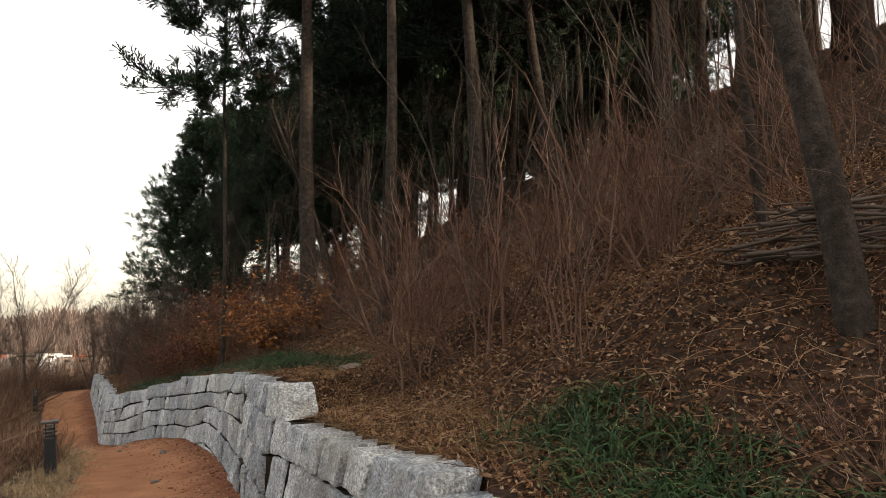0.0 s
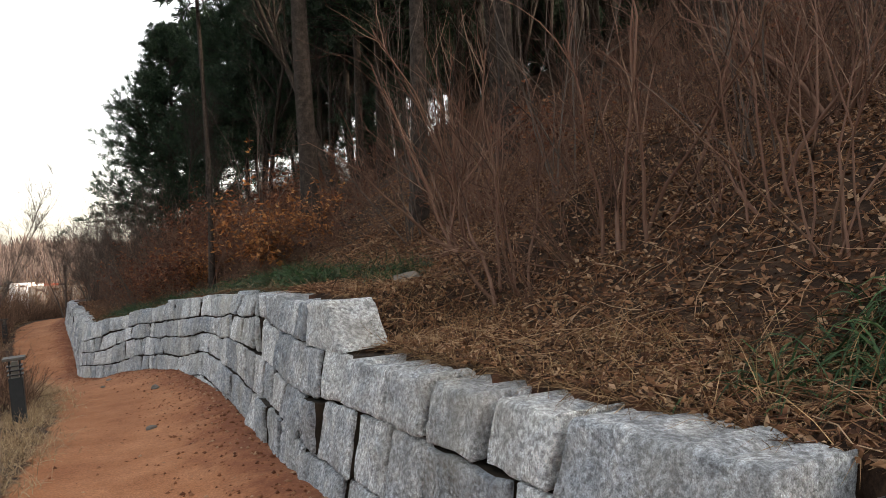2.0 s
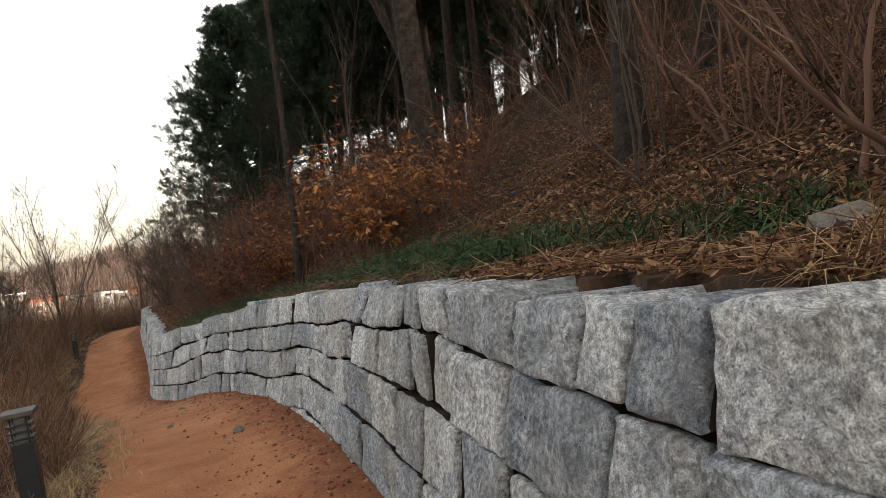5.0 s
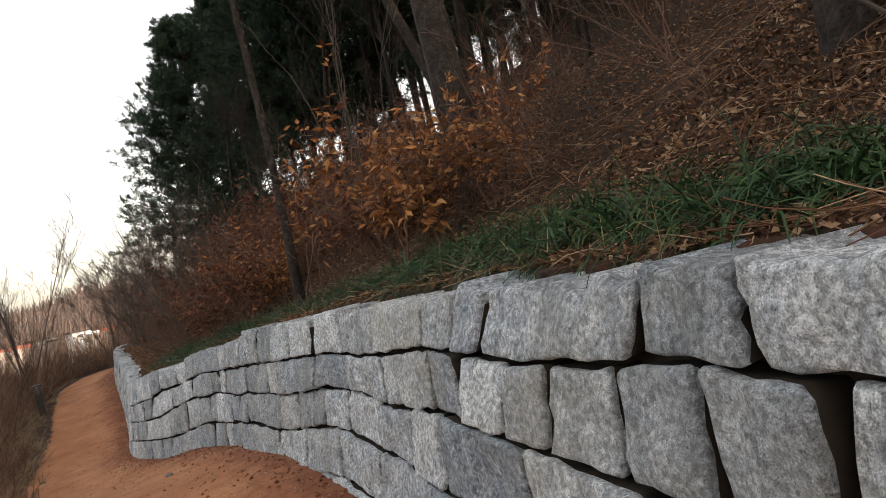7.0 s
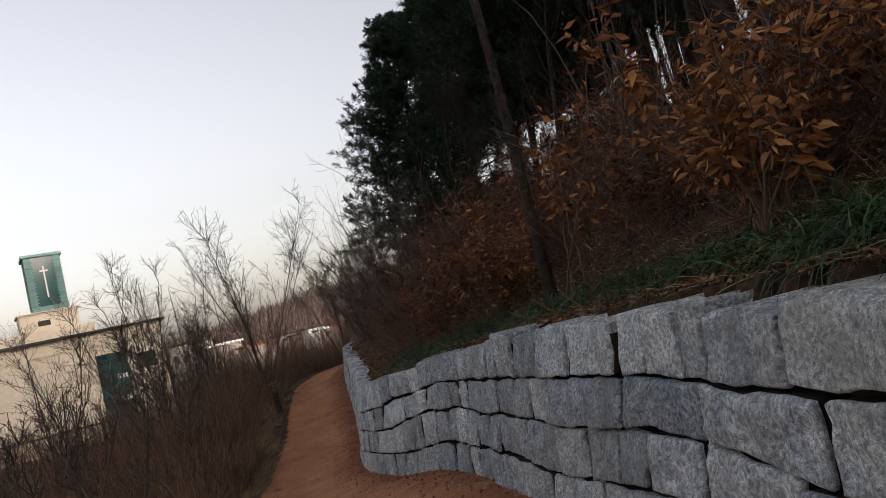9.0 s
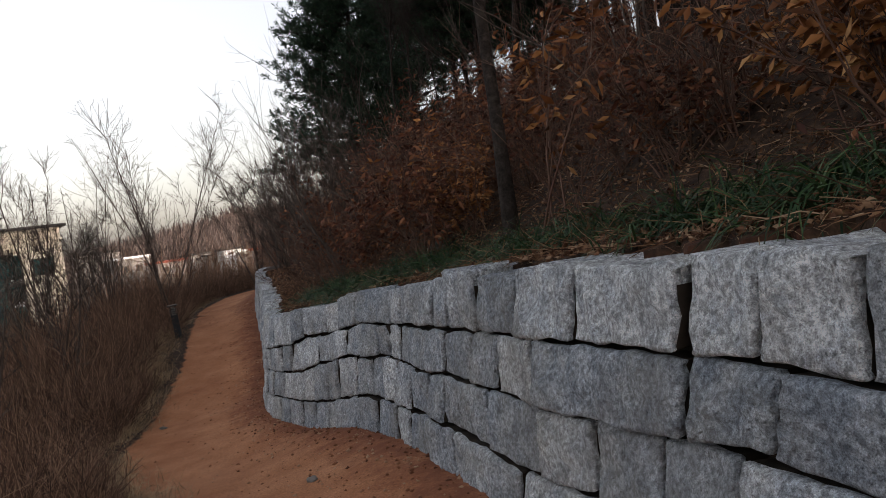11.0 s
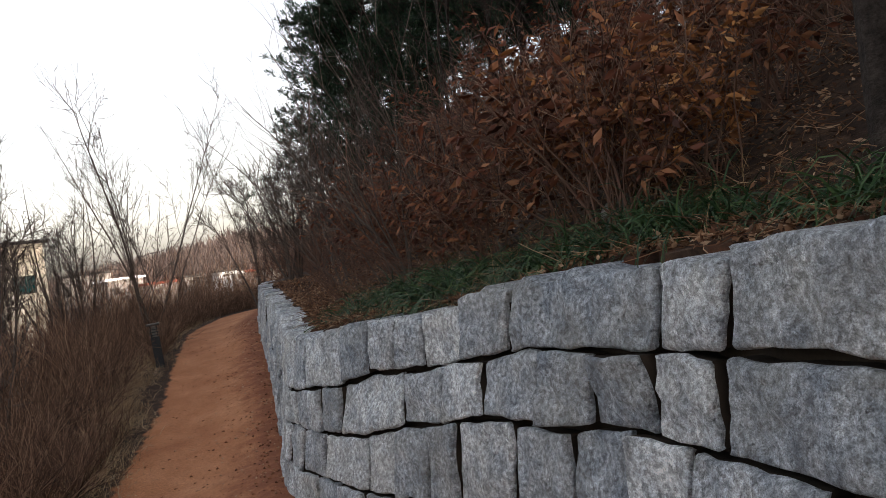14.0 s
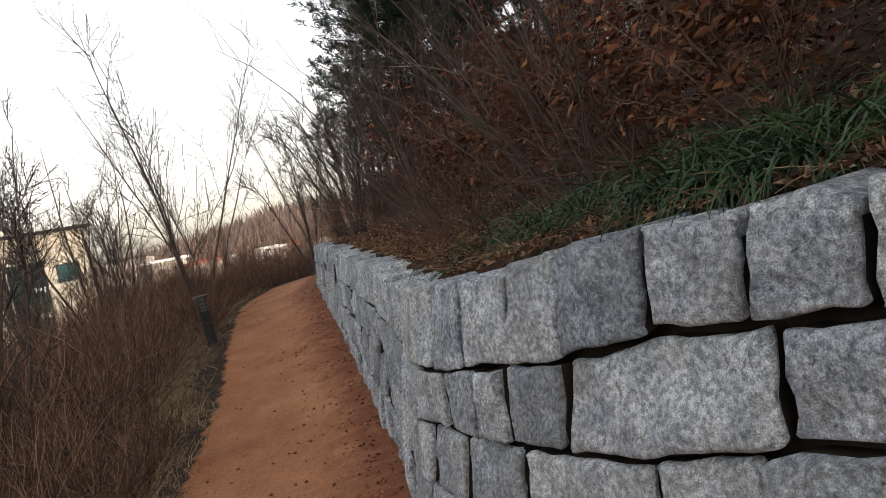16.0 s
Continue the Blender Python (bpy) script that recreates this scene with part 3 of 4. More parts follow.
def bare_tree(name, x, y, height, radius, rng, label, lean=(0.0, 0.0), limbs_from=0.45, limb_count=14, mat=None, group="bare trees", category="tree", forks=1, spread=0.7):
    """A leafless tree: stems, limbs and fine twigs."""
    mat = mat or M_BARK
    z0 = float(ground_z(np.array([x]), np.array([y]))[0]) - 0.08
    tree = tagged(new(name), label, category, group)
    tree.location = (x, y, z0)
    base = np.zeros((forks, 3)) + rng.normal(0, 0.06, (forks, 3)) * np.array([1, 1, 0]) * (forks > 1)
    way = np.column_stack([lean[0] + rng.normal(0, 0.24 * (forks > 1), forks), lean[1] + rng.normal(0, 0.24 * (forks > 1), forks), np.ones(forks)])
    stems = grow(base, way, height * rng.uniform(0.55, 1.05, forks) if forks > 1 else np.array([height]), 12, 0.04, rng)
    for k in range(forks):
        mesh_object("trunk" if forks == 1 else "stem", *tubes(stems[k:k + 1], radius, radius * 0.18, 8), mat, tree, smooth=True)
    lb, lw, lu, _ = off_shoots(stems, limb_count * forks, rng, spread, limbs_from, 0.35)
    limbs = grow(lb, lw, height * rng.uniform(0.22, 0.42, len(lb)) * (1.25 - lu), 7, 0.08, rng, 0.05)
    tb, tw, tu, ti = off_shoots(limbs, len(lb) * 8, rng, 1.0, 0.2, 0.2)
    tw_l = grow(tb, tw, height * rng.uniform(0.05, 0.14, len(tb)), 5, 0.13, rng, 0.03)
    fb, fw, _, _ = off_shoots(tw_l, len(tb) * 3, rng, 1.2, 0.2, 0.1)
    fine = grow(fb, fw, height * rng.uniform(0.015, 0.05, len(fb)), 3, 0.15, rng)
    for k in range(len(limbs)):
        mesh_object("limb", *tubes(limbs[k:k + 1], radius * 0.32, radius * 0.08, 5), mat, tree)
    mesh_object("twig_growth", *joined(tubes(tw_l, max(radius * 0.15, 0.006), 0.0035, 3), tubes(fine, 0.0045, 0.0025, 3)), mat, tree)
    return tree


def shrub(name, rng, stems=16, height=1.6, spread=0.5, twig=5, mat=None, leaves=0, leaf_size=0.09, leaf_mat=None, label="", category="shrub", group="", thick=0.008, leaf_from=0.3):
    """A shrub of many stems from one root, with twigs and any withered leaves; stands at the origin."""
    bush = tagged(new(name), label, category, group)
    base = rng.normal(0, 0.09, (stems, 3)) * np.array([1, 1, 0])
    lines = grow(base, ways_up(stems, rng, spread), height * rng.uniform(0.55, 1.1, stems), 8, 0.11, rng)
    tb, tw, _, _ = off_shoots(lines, stems * twig, rng, 0.7, 0.25, 0.3)
    tl = grow(tb, tw, height * rng.uniform(0.12, 0.4, len(tb)), 5, 0.12, rng)
    fb, fw, _, _ = off_shoots(tl, len(tb) * 2, rng, 0.8, 0.2, 0.1)
    fl = grow(fb, fw, height * rng.uniform(0.05, 0.16, len(fb)), 3, 0.15, rng)
    for k in range(stems):
        mesh_object("stem", *tubes(lines[k:k + 1], thick * rng.uniform(0.7, 1.3), thick * 0.35, 4), mat or M_TWIG, bush)
    mesh_object("twig_growth", *joined(tubes(tl, thick * 0.42, 0.0018, 3), tubes(fl, 0.0022, 0.0012, 3)), mat or M_TWIG, bush)
    if leaves:
        lb, lw, _, _ = off_shoots(np.concatenate([tl]), leaves, rng, 0.9, 0.1, -0.1)
        lw = unit_rows(lw + np.array([0, 0, -0.7]))
        size = leaf_size * rng.uniform(0.55, 1.3, leaves)
        mesh_object("foliage", *leaf_cards(lb, lw, size, size * 0.36, rng), leaf_mat or M_LEAF, bush)
    return bush


def stand(bush, s, d, turn, size=1.0, tip=(0.0, 0.0), bow=10):
    """A copy on the slope, bowed towards the path."""
    p = on_ground(np.array([s]), np.array([d]))[0]
    return copy_thing(bush, pose(p[0], p[1], p[2] - 0.04) @ pose(0, 0, 0, 0, -bow if d > 0 else 0, 0) @ pose(0, 0, 0, tip[0], tip[1], turn) @ Matrix.Scale(size, 4))


rng = np.random.default_rng(21)
# the trunks that can be told apart, and the pines behind them
pine_tree("pine_tree", -5.64, 17.85, 13.5, 0.47, 3.3, 0.064, rng, "tall slender pine with bare lower trunk above the wall", lean=(-0.02, 0.03))
pine_tree("pine_tree", -2.95, 15.3, 15.0, 0.50, 3.2, 0.19, rng, "thick-trunked pine standing on the leafy slope", lean=(-0.05, 0.02))
pine_tree("pine_tree", -0.98, 11.6, 14.0, 0.55, 2.6, 0.11, rng, "tall pine with reddish scaly bark on the slope", lean=(-0.02, 0.0))
pine_tree("pine_tree", 0.46, 14.5, 14.0, 0.52, 2.8, 0.16, rng, "tall pine with reddish scaly bark on the slope", lean=(-0.03, 0.0))
pine_tree("pine_tree", -15.7, 45.0, 16.0, 0.15, 5.2, 0.24, rng, "full dark green pine with low spreading limbs", density=4.2)
pine_tree("pine_tree", -12.6, 43.0, 14.5, 0.2, 4.2, 0.22, rng, "full dark green pine with low spreading limbs", density=2.2)
pine_tree("pine_tree", -15.4, 48.5, 18.0, 0.25, 4.6, 0.24, rng, "tall dark green pine behind the others", density=2.0)
model = pine_tree("pine_tree", -7.0, 40.0, 15.0, 0.30, 4.2, 0.15, rng, "dark pine in the wood on the slope", density=1.7)
model_b = pine_tree("pine_tree", -2.0, 33.0, 14.0, 0.34, 4.0, 0.13, rng, "dark pine in the wood on the slope", density=1.6)
for k in range(100):
    s, d = rng.uniform(10, 46), rng.uniform(7.0, 27)
    if s < 16 and d < 13:
        d += 8
    p = on_ground(np.array([s]), np.array([d]))[0]
    copy_thing((model, model_b)[k % 2], pose(p[0], p[1], p[2] - 0.1, rng.normal(0, 2.5), rng.normal(0, 2.5), rng.uniform(0, 360)) @ Matrix.Scale(rng.uniform(0.75, 1.15), 4))

for k in range(7):
    s, d = rng.uniform(23, 48), rng.uniform(13, 27)
    p = on_ground(np.array([s]), np.array([d]))[0]
    copy_thing((model, model_b)[k % 2], pose(p[0], p[1], p[2] - 1.8, rng.normal(0, 2.5), rng.normal(0, 2.5), rng.uniform(0, 360)) @ Matrix.Scale(rng.uniform(0.6, 0.85), 4))

# all but the first two pines are added, to shade the slope
for x, y, size in ((3.8, 12.4, 0.95), (4.0, 9.2, 0.9), (6.6, 8.0, 1.0), (7.2, 12.4, 1.1), (5.4, 15.6, 1.0), (8.2, 16.4, 1.1), (2.6, 17.6, 1.0), (5.8, 20.2, 1.1)):
    z = float(ground_z(np.array([x]), np.array([y]))[0]) - 0.1
    copy_thing(model_b if x > 3 else model, pose(x, y, z, rng.normal(0, 2.0), rng.normal(0, 2.0), rng.uniform(0, 360)) @ Matrix.Scale(size, 4))

for k in range(2):
    s, d = rng.uniform(25, 41), rng.uniform(6.5, 13)
    p = on_ground(np.array([s]), np.array([d]))[0]
    copy_thing((model, model_b)[k % 2], pose(p[0], p[1], p[2] - 1.9, rng.normal(0, 2.5), rng.normal(0, 2.5), rng.uniform(0, 360)) @ Matrix.Scale(rng.uniform(0.45, 0.65), 4))

bare = bare_tree("bare_tree", 2.25, 4.15, 8.0, 0.11, rng, "leafless grey-barked tree on the leafy slope", lean=(-0.02, 0.02), limbs_from=0.25)
bare_b = bare_tree("bare_tree", 2.6, 6.1, 7.0, 0.055, rng, "leafless grey-barked tree on the leafy slope", lean=(-0.06, 0.0), limbs_from=0.3)
for k in range(34):
    s, d = rng.uniform(3, 40), rng.uniform(3.5, 16)
    p = on_ground(np.array([s]), np.array([d]))[0]
    copy_thing((bare, bare_b)[k % 2], pose(p[0], p[1], p[2] - 0.08, rng.normal(0, 4), rng.normal(0, 4), rng.uniform(0, 360)) @ Matrix.Scale(rng.uniform(0.5, 1.0), 4))

# saplings along the outer edge of the path
for x, y, h in ((-16.4, 28.6, 5.6), (-17.6, 26.0, 4.6), (-19.4, 27.4, 5.2), (-18.6, 32.0, 6.2), (-20.5, 35.5, 6.6), (-14.6, 22.4, 3.2), (-16.6, 23.8, 4.0), (-22.5, 31.0, 5.4), (-19.2, 40.0, 6.0), (-24.5, 37.0, 6.0), (-12.4, 18.2, 2.8), (-14.4, 19.6, 3.4), (-18.0, 21.0, 4.4), (-21.0, 25.0, 5.0), (-25.5, 30.0, 5.5), (-10.2, 15.0, 2.4), (-12.6, 15.4, 3.0)):
    bare_tree("sapling", x, y, h * 1.15, 0.03, rng, "slender leafless sapling in the brush beside the path", lean=(-0.10, 0.0), limbs_from=0.12, limb_count=11, mat=M_TWIG_GREY, group="saplings beside the path", category="sapling", forks=2, spread=0.75)

screen = [bare_tree("sapling", -17.4, 35.5, 5.2, 0.034, rng, "many-stemmed leafless sapling with fine grey twigs", lean=(-0.12, 0.0), limbs_from=0.12, limb_count=6, mat=M_TWIG_GREY, group="saplings beside the path", category="sapling", forks=4, spread=0.75),
          bare_tree("sapling", -16.9, 38.0, 4.4, 0.028, rng, "many-stemmed leafless sapling with fine grey twigs", lean=(-0.2, 0.0), limbs_from=0.15, limb_count=6, mat=M_TWIG_GREY, group="saplings beside the path", category="sapling", forks=5, spread=0.8)]
for k in range(34):
    if k < 12:
        s, d, size = rng.uniform(32, 42), rng.uniform(0.5, 3.0), rng.uniform(0.55, 0.9)
    elif k < 22:
        s, d, size = rng.uniform(30, 46), -rng.uniform(3.4, 9.0), rng.uniform(0.6, 1.0)
    else:
        s, d, size = rng.uniform(14, 30), -rng.uniform(4.2, 9.0), rng.uniform(0.42, 0.62)
    p = on_ground(np.array([s]), np.array([d]))[0]
    copy_thing(screen[k % 2], pose(p[0], p[1], p[2] - 0.08, rng.normal(0, 4), rng.normal(0, 4), rng.uniform(-60, 60)) @ Matrix.Scale(size, 4))

# bare shrubs on the slope
thin = [shrub("bare_shrub", rng, 9, 2.4, 0.34, 5, M_TWIG, label="bare reddish-brown shrub on the slope", group="shrubs on the slope"),
        shrub("bare_shrub", rng, 13, 1.7, 0.5, 6, M_TWIG, label="bare reddish-brown shrub on the slope", group="shrubs on the slope"),
        shrub("bare_shrub", rng, 7, 3.2, 0.25, 5, M_TWIG_GREY, label="tall thin grey-stemmed bare shrub on the slope", group="shrubs on the slope", thick=0.011),
        shrub("bare_shrub", rng, 18, 1.2, 0.6, 8, M_TWIG, leaves=220, leaf_size=0.06, leaf_mat=M_LEAF_RED, label="low tangled shrub with a few withered leaves", group="shrubs on the slope")]
stout = shrub("bare_shrub", rng, 6, 2.3, 0.42, 7, M_TWIG, label="reddish-stemmed bare shrub rooted above the wall", group="shrubs on the slope", thick=0.016)
stout.location = on_ground(np.array([7.6]), np.array([1.75]))[0]
for s, d in ((8.3, 1.35), (6.6, 1.9), (9.6, 1.55), (11.4, 2.3), (13.0, 2.6), (7.0, 3.2)):
    stand(stout, s, d, rng.uniform(0, 360), rng.uniform(0.75, 1.05), (rng.normal(0, 8), rng.normal(0, 8)))
for k, (s, d) in enumerate(((6.0, 1.6), (8.2, 2.1), (9.3, 2.4), (5.0, 3.2), (10.5, 2.2), (12.0, 1.9))):
    stand(thin[k % 3], s, d, rng.uniform(0, 360), rng.uniform(0.8, 1.05))
for k in range(130):
    s = rng.uniform(3, 42)
    d = rng.uniform(1.3, 11) if s > 13 else rng.uniform(2.6, 12)
    stand(thin[k % 4], s, d, rng.uniform(0, 360), rng.uniform(0.6, 1.15), (rng.normal(0, 7), rng.normal(0, 7)))
for k in range(50):
    s = rng.uniform(15.5, 40)
    stand(thin[(1, 3)[k % 2]], s, rng.uniform(0.9, 4.0) if s < 24 else rng.uniform(0.4, 4.0), rng.uniform(0, 360), rng.uniform(0.5, 0.9), (rng.normal(0, 12), rng.normal(0, 12)))
for k in range(40):
    s = rng.uniform(3.5, 15)
    stand(thin[(1, 3, 1)[k % 3]], s, rng.uniform(1.0, 6.0), rng.uniform(0, 360), rng.uniform(0.4, 0.8), (rng.normal(0, 22), rng.normal(0, 22)))
for b in thin:
    p = on_ground(np.array([28.0]), np.array([3.0 + thin.index(b)]))[0]
    b.location = p

for k in range(40):
    stand(thin[(0, 1)[k % 2]], rng.uniform(14, 46), -rng.uniform(3.6, 8.0), rng.uniform(0, 360), rng.uniform(0.5, 0.85), (rng.normal(0, 6), rng.normal(0, 6)))

# bushes that keep their withered leaves
oak = shrub("withered_bush", rng, 16, 1.25, 0.42, 7, M_TWIG, leaves=900, leaf_size=0.10, leaf_mat=M_LEAF, label="bush full of curled orange-brown withered leaves", category="bush", group="withered bushes")
red = shrub("withered_bush", rng, 20, 1.35, 0.5, 8, M_TWIG, leaves=700, leaf_size=0.10, leaf_mat=M_LEAF_RED, label="bush full of dark red-brown withered leaves", category="bush", group="withered bushes")
oak.location, red.location = on_ground(np.array([15.7]), np.array([0.95]))[0], on_ground(np.array([21.3]), np.array([1.1]))[0]
for s, d, k in ((16.3, 1.4, 0), (15.2, 1.6, 0), (21.0, 1.5, 0), (21.8, 1.8, 0)):
    stand(oak, s, d, rng.uniform(0, 360), rng.uniform(0.7, 1.0))
for s, d in ((21.9, 1.3), (22.8, 1.2), (24.5, 1.6), (26.5, 1.4), (18.0, 1.6), (16.5, 2.4), (11.2, 3.4), (8.5, 4.6), (23.6, 2.6)):
    stand(red, s, d, rng.uniform(0, 360), rng.uniform(0.6, 1.0))

for k in range(10):
    stand(red, rng.uniform(21, 36), rng.uniform(3.5, 8.0), rng.uniform(0, 360), rng.uniform(1.0, 1.6))
for k in range(7):
    stand(red, rng.uniform(20.5, 30), rng.uniform(1.6, 4.2), rng.uniform(0, 360), rng.uniform(0.9, 1.35))

for k in range(20):
    stand(thin[(2, 0)[k % 2]], rng.uniform(23, 38), rng.uniform(0.9, 3.4), rng.uniform(0, 360), rng.uniform(0.7, 1.1), (rng.normal(0, 5), rng.normal(0, 5)), rng.uniform(9, 23))
sprig = shrub("withered_bush", rng, 4, 2.3, 0.22, 5, M_TWIG, leaves=170, leaf_size=0.12, leaf_mat=M_LEAF, label="tall thin sapling with curled orange-brown leaves", category="bush", group="withered bushes")
sprig.location = on_ground(np.array([18.6]), np.array([0.95]))[0]

# ---- grass, straw, fallen leaves ----
def grass_patch(name, spots, per, length, width, mat, label, rng, radius=0.16, bend=0.9, spread=0.7, category="grass", n=4):
    """Tufts of arching blades at (s, d) spots."""
    spots = np.array(spots)
    at = np.repeat(spots, per, 0) + rng.normal(0, radius, (len(spots) * per, 2))
    at[:, 1] = np.maximum(at[:, 1], 0.30) if spots[0, 1] > 0 else at[:, 1]
    v, f = blades(on_ground(at[:, 0], at[:, 1], -0.01), ways_up(len(at), rng, spread), length * rng.uniform(0.5, 1.2, len(at)), width, rng, bend, n)
    return tagged(mesh_object(name, v, f, mat), label, category, kind="stuff")


g = np.random.default_rng(5)
green = [(s, d) for s, d in zip(g.uniform(11.5, 25, 170), g.uniform(0.45, 1.05, 170)) if math.sin(s * 2.1) + 0.5 * math.sin(s * 5.3) > -0.5]
green += list(zip(g.uniform(2.6, 5.6, 64), g.uniform(0.6, 1.35, 64))) + list(zip(g.uniform(9.6, 12.2, 24), g.uniform(0.9, 1.25, 24))) + list(zip(g.uniform(11.4, 15.2, 70), g.uniform(0.45, 0.95, 70))) + list(zip(g.uniform(19.0, 24, 50), g.uniform(0.5, 1.1, 50)))
grass_patch("evergreen_grass", green, 70, 0.36, 0.013, M_GRASS, "dark green strappy evergreen grass tufts above the wall", g, 0.09, 3.4, 1.0, n=6)
straw = list(zip(g.uniform(5.5, 26, 70), g.uniform(0.35, 1.5, 70))) + list(zip(g.uniform(5.2, 9.0, 70), g.uniform(0.3, 1.0, 70)))
grass_patch("dry_grass", straw, 60, 0.28, 0.005, M_STRAW, "pale dry straw grass lying on the slope", g, 0.22, 1.6, 1.6)
edge = list(zip(g.uniform(3, 40, 340), g.uniform(-2.6, -2.05, 340)))
grass_patch("path_edge_grass", edge, 100, 0.24, 0.007, M_PALE, "pale dry grass along the path's outer edge", g, 0.17, 1.5, 1.0)
n = 150000
u = g.uniform(0, 1, n)
ls, ld = g.uniform(0, 34, n), 0.3 + 11 * u ** 1.7
ls[:60000], ld[:60000] = g.uniform(1.5, 14, 60000), 0.35 + 5.0 * g.uniform(0, 1, 60000)
at = on_ground(ls, ld, 0.015)
way = unit_rows(np.column_stack([g.normal(0, 1, n), g.normal(0, 1, n), g.normal(0.15, 0.45, n)]))
big = np.where(g.uniform(0, 1, n) < 0.15, 1.4, 1.0)
tagged(mesh_object("fallen_leaves", *leaf_cards(at, way, g.uniform(0.02, 0.052, n) * big, g.uniform(0.011, 0.028, n) * big, g), M_LITTER), "carpet of brown fallen leaves on the slope", "leaves", kind="stuff")
n = 15000
ls, ld = g.uniform(-1, 30, n), 0.3 + 4.5 * g.uniform(0, 1, n) ** 1.5
lines = grow(on_ground(ls, ld, 0.02), np.column_stack([g.normal(0, 1, n), g.normal(0, 1, n), g.normal(0.05, 0.2, n)]), g.uniform(0.06, 0.3, n), 4, 0.2, g)
n = 2200
ls, ld = g.uniform(3.5, 15, n), 0.4 + 4.0 * g.uniform(0, 1, n) ** 1.3
heading, reach = g.uniform(0, 2 * np.pi, n), g.uniform(0.12, 0.5, n)
stalks = np.stack([on_ground(ls + reach * u * np.cos(heading + 0.5 * u), np.maximum(ld + reach * u * np.sin(heading + 0.5 * u), 0.3), 0.015 + 0.05 * u * (1 - u) + 0.03 * u) for u in (0, 0.33, 0.67, 1.0)], 1)
lines_v, lines_q = joined(tubes(lines, 0.0028, 0.0015, 3), tubes(stalks, 0.003, 0.0018, 3))
tagged(mesh_object("fallen_twigs", lines_v, lines_q, M_LITTER), "fallen twigs and straw on the slope", "twigs", kind="stuff")

# brush on the outer side of the path
n = 30000
s, out = g.uniform(2, 50, n), 2.36 + 11 * g.uniform(0, 1, n) ** 1.7
out = out - np.interp(s, [24, 30], [0.0, 0.32])
keep = ~((s > 7) & (s < 15) & (out < 3.0)) & ~((s > 28.5) & (s < 32.6) & (out < 2.4))
s, out = s[keep], out[keep]
n = len(s)
at = on_ground(s, -out)
h = g.uniform(0.5, 1.5, n) * np.interp(out, [2.36, 2.9, 4.5, 7.0], [0.5, 1.0, 1.0, 0.6]) * np.interp(s, [10, 12, 22, 26], [1.0, 0.62, 0.62, 1.0]) * np.clip(0.95 + 0.5 * waves(at[:, 0], at[:, 1], 1.5, 31), 0.45, 1.4)
lines = grow(at, ways_up(n, g, 0.42), h, 6, 0.2, g)
tb, tw, _, ti = off_shoots(lines, n * 4, g, 0.8, 0.25, 0.3)
tl = grow(tb, tw, h[ti] * g.uniform(0.15, 0.4, len(tb)), 3, 0.12, g)
tagged(mesh_object("dry_brush", *joined(tubes(lines, 0.0055, 0.0025, 3), tubes(tl, 0.003, 0.0015, 3)), M_REED), "dense dry brown brush beside the path", "brush", kind="stuff")


# ---- loose stones ----
def boulder(name, x, y, z, size, rng, label, mat):
    bm = bmesh.new()
    bmesh.ops.create_icosphere(bm, subdivisions=3, radius=1.0)
    o = Vector(rng.uniform(0, 50, 3))
    for vert in bm.verts:
        f = 0.8 + 0.35 * noise.noise(vert.co * 1.1 + o) + 0.12 * noise.noise(vert.co * 3.5 + o)
        c = vert.co * f
        vert.co = Vector((c.x * size[0], c.y * size[1], c.z * size[2]))
    me = bpy.data.meshes.new(name)
    bm.to_mesh(me)
    bm.free()
    me.materials.append(mat)
    ob = tagged(new(name, me), label, "rock", "loose rocks")
    ob.location = (x, y, z)
    ob.rotation_euler = (0, 0, rng.uniform(0, 6))
    return ob


for s, d, size in ((9.4, 0.95, (0.17, 0.11, 0.08)), (21.6, 1.35, (0.16, 0.12, 0.13)), (24.4, 0.9, (0.16, 0.11, 0.10))):
    p = on_ground(np.array([s]), np.array([d]))[0]
    boulder("rock", p[0], p[1], p[2] + size[2] * 0.3, size, rng, "pale weathered rock lying on the leafy slope", M_ROCK)
for s, d, r in ((15.6, -0.75, 0.07), (12.2, -1.0, 0.05), (19.6, -0.9, 0.045), (17.2, -1.3, 0.04), (25.5, -1.7, 0.05)):
    p = on_ground(np.array([s]), np.array([d]))[0]
    boulder("rock", p[0], p[1], p[2] + r * 0.2, (r * 1.5, r, r * 0.7), rng, "small pale stone half sunk in the dirt path", M_ROCK)
n = 9000
cs, cd = g.uniform(2, 36, n), -np.abs(g.normal(0.3, 0.45, n))
cd[: n // 10] = g.uniform(-2.5, -0.2, n // 10)
at = on_ground(cs, cd)
r = 0.003 + 0.020 * g.uniform(0, 1, n) ** 3
oct_v = np.array([[1, 0, 0], [0, 1, 0], [-1, 0, 0], [0, -1, 0], [0, 0, 0.8], [0, 0, -0.8]], float)
oct_f = np.array([[0, 1, 4], [1, 2, 4], [2, 3, 4], [3, 0, 4], [1, 0, 5], [2, 1, 5], [3, 2, 5], [0, 3, 5]])
cv = at[:, None] + oct_v[None] * r[:, None, None] * g.uniform(0.6, 1.4, (n, 6, 1))
M_CLOD = material("dirt_clods", [(0.1, (0.09, 0.032, 0.016)), (0.6, (0.22, 0.088, 0.042)), (0.95, (0.42, 0.27, 0.17))], 3.0, 4.0, 0.95, 0.0, island=0.85)
tagged(mesh_object("dirt_clods", cv.reshape(-1, 3), (np.arange(n)[:, None, None] * 6 + oct_f[None]).reshape(-1, 3), M_CLOD), "crumbs of red dirt and gravel on the path", "gravel", kind="stuff")

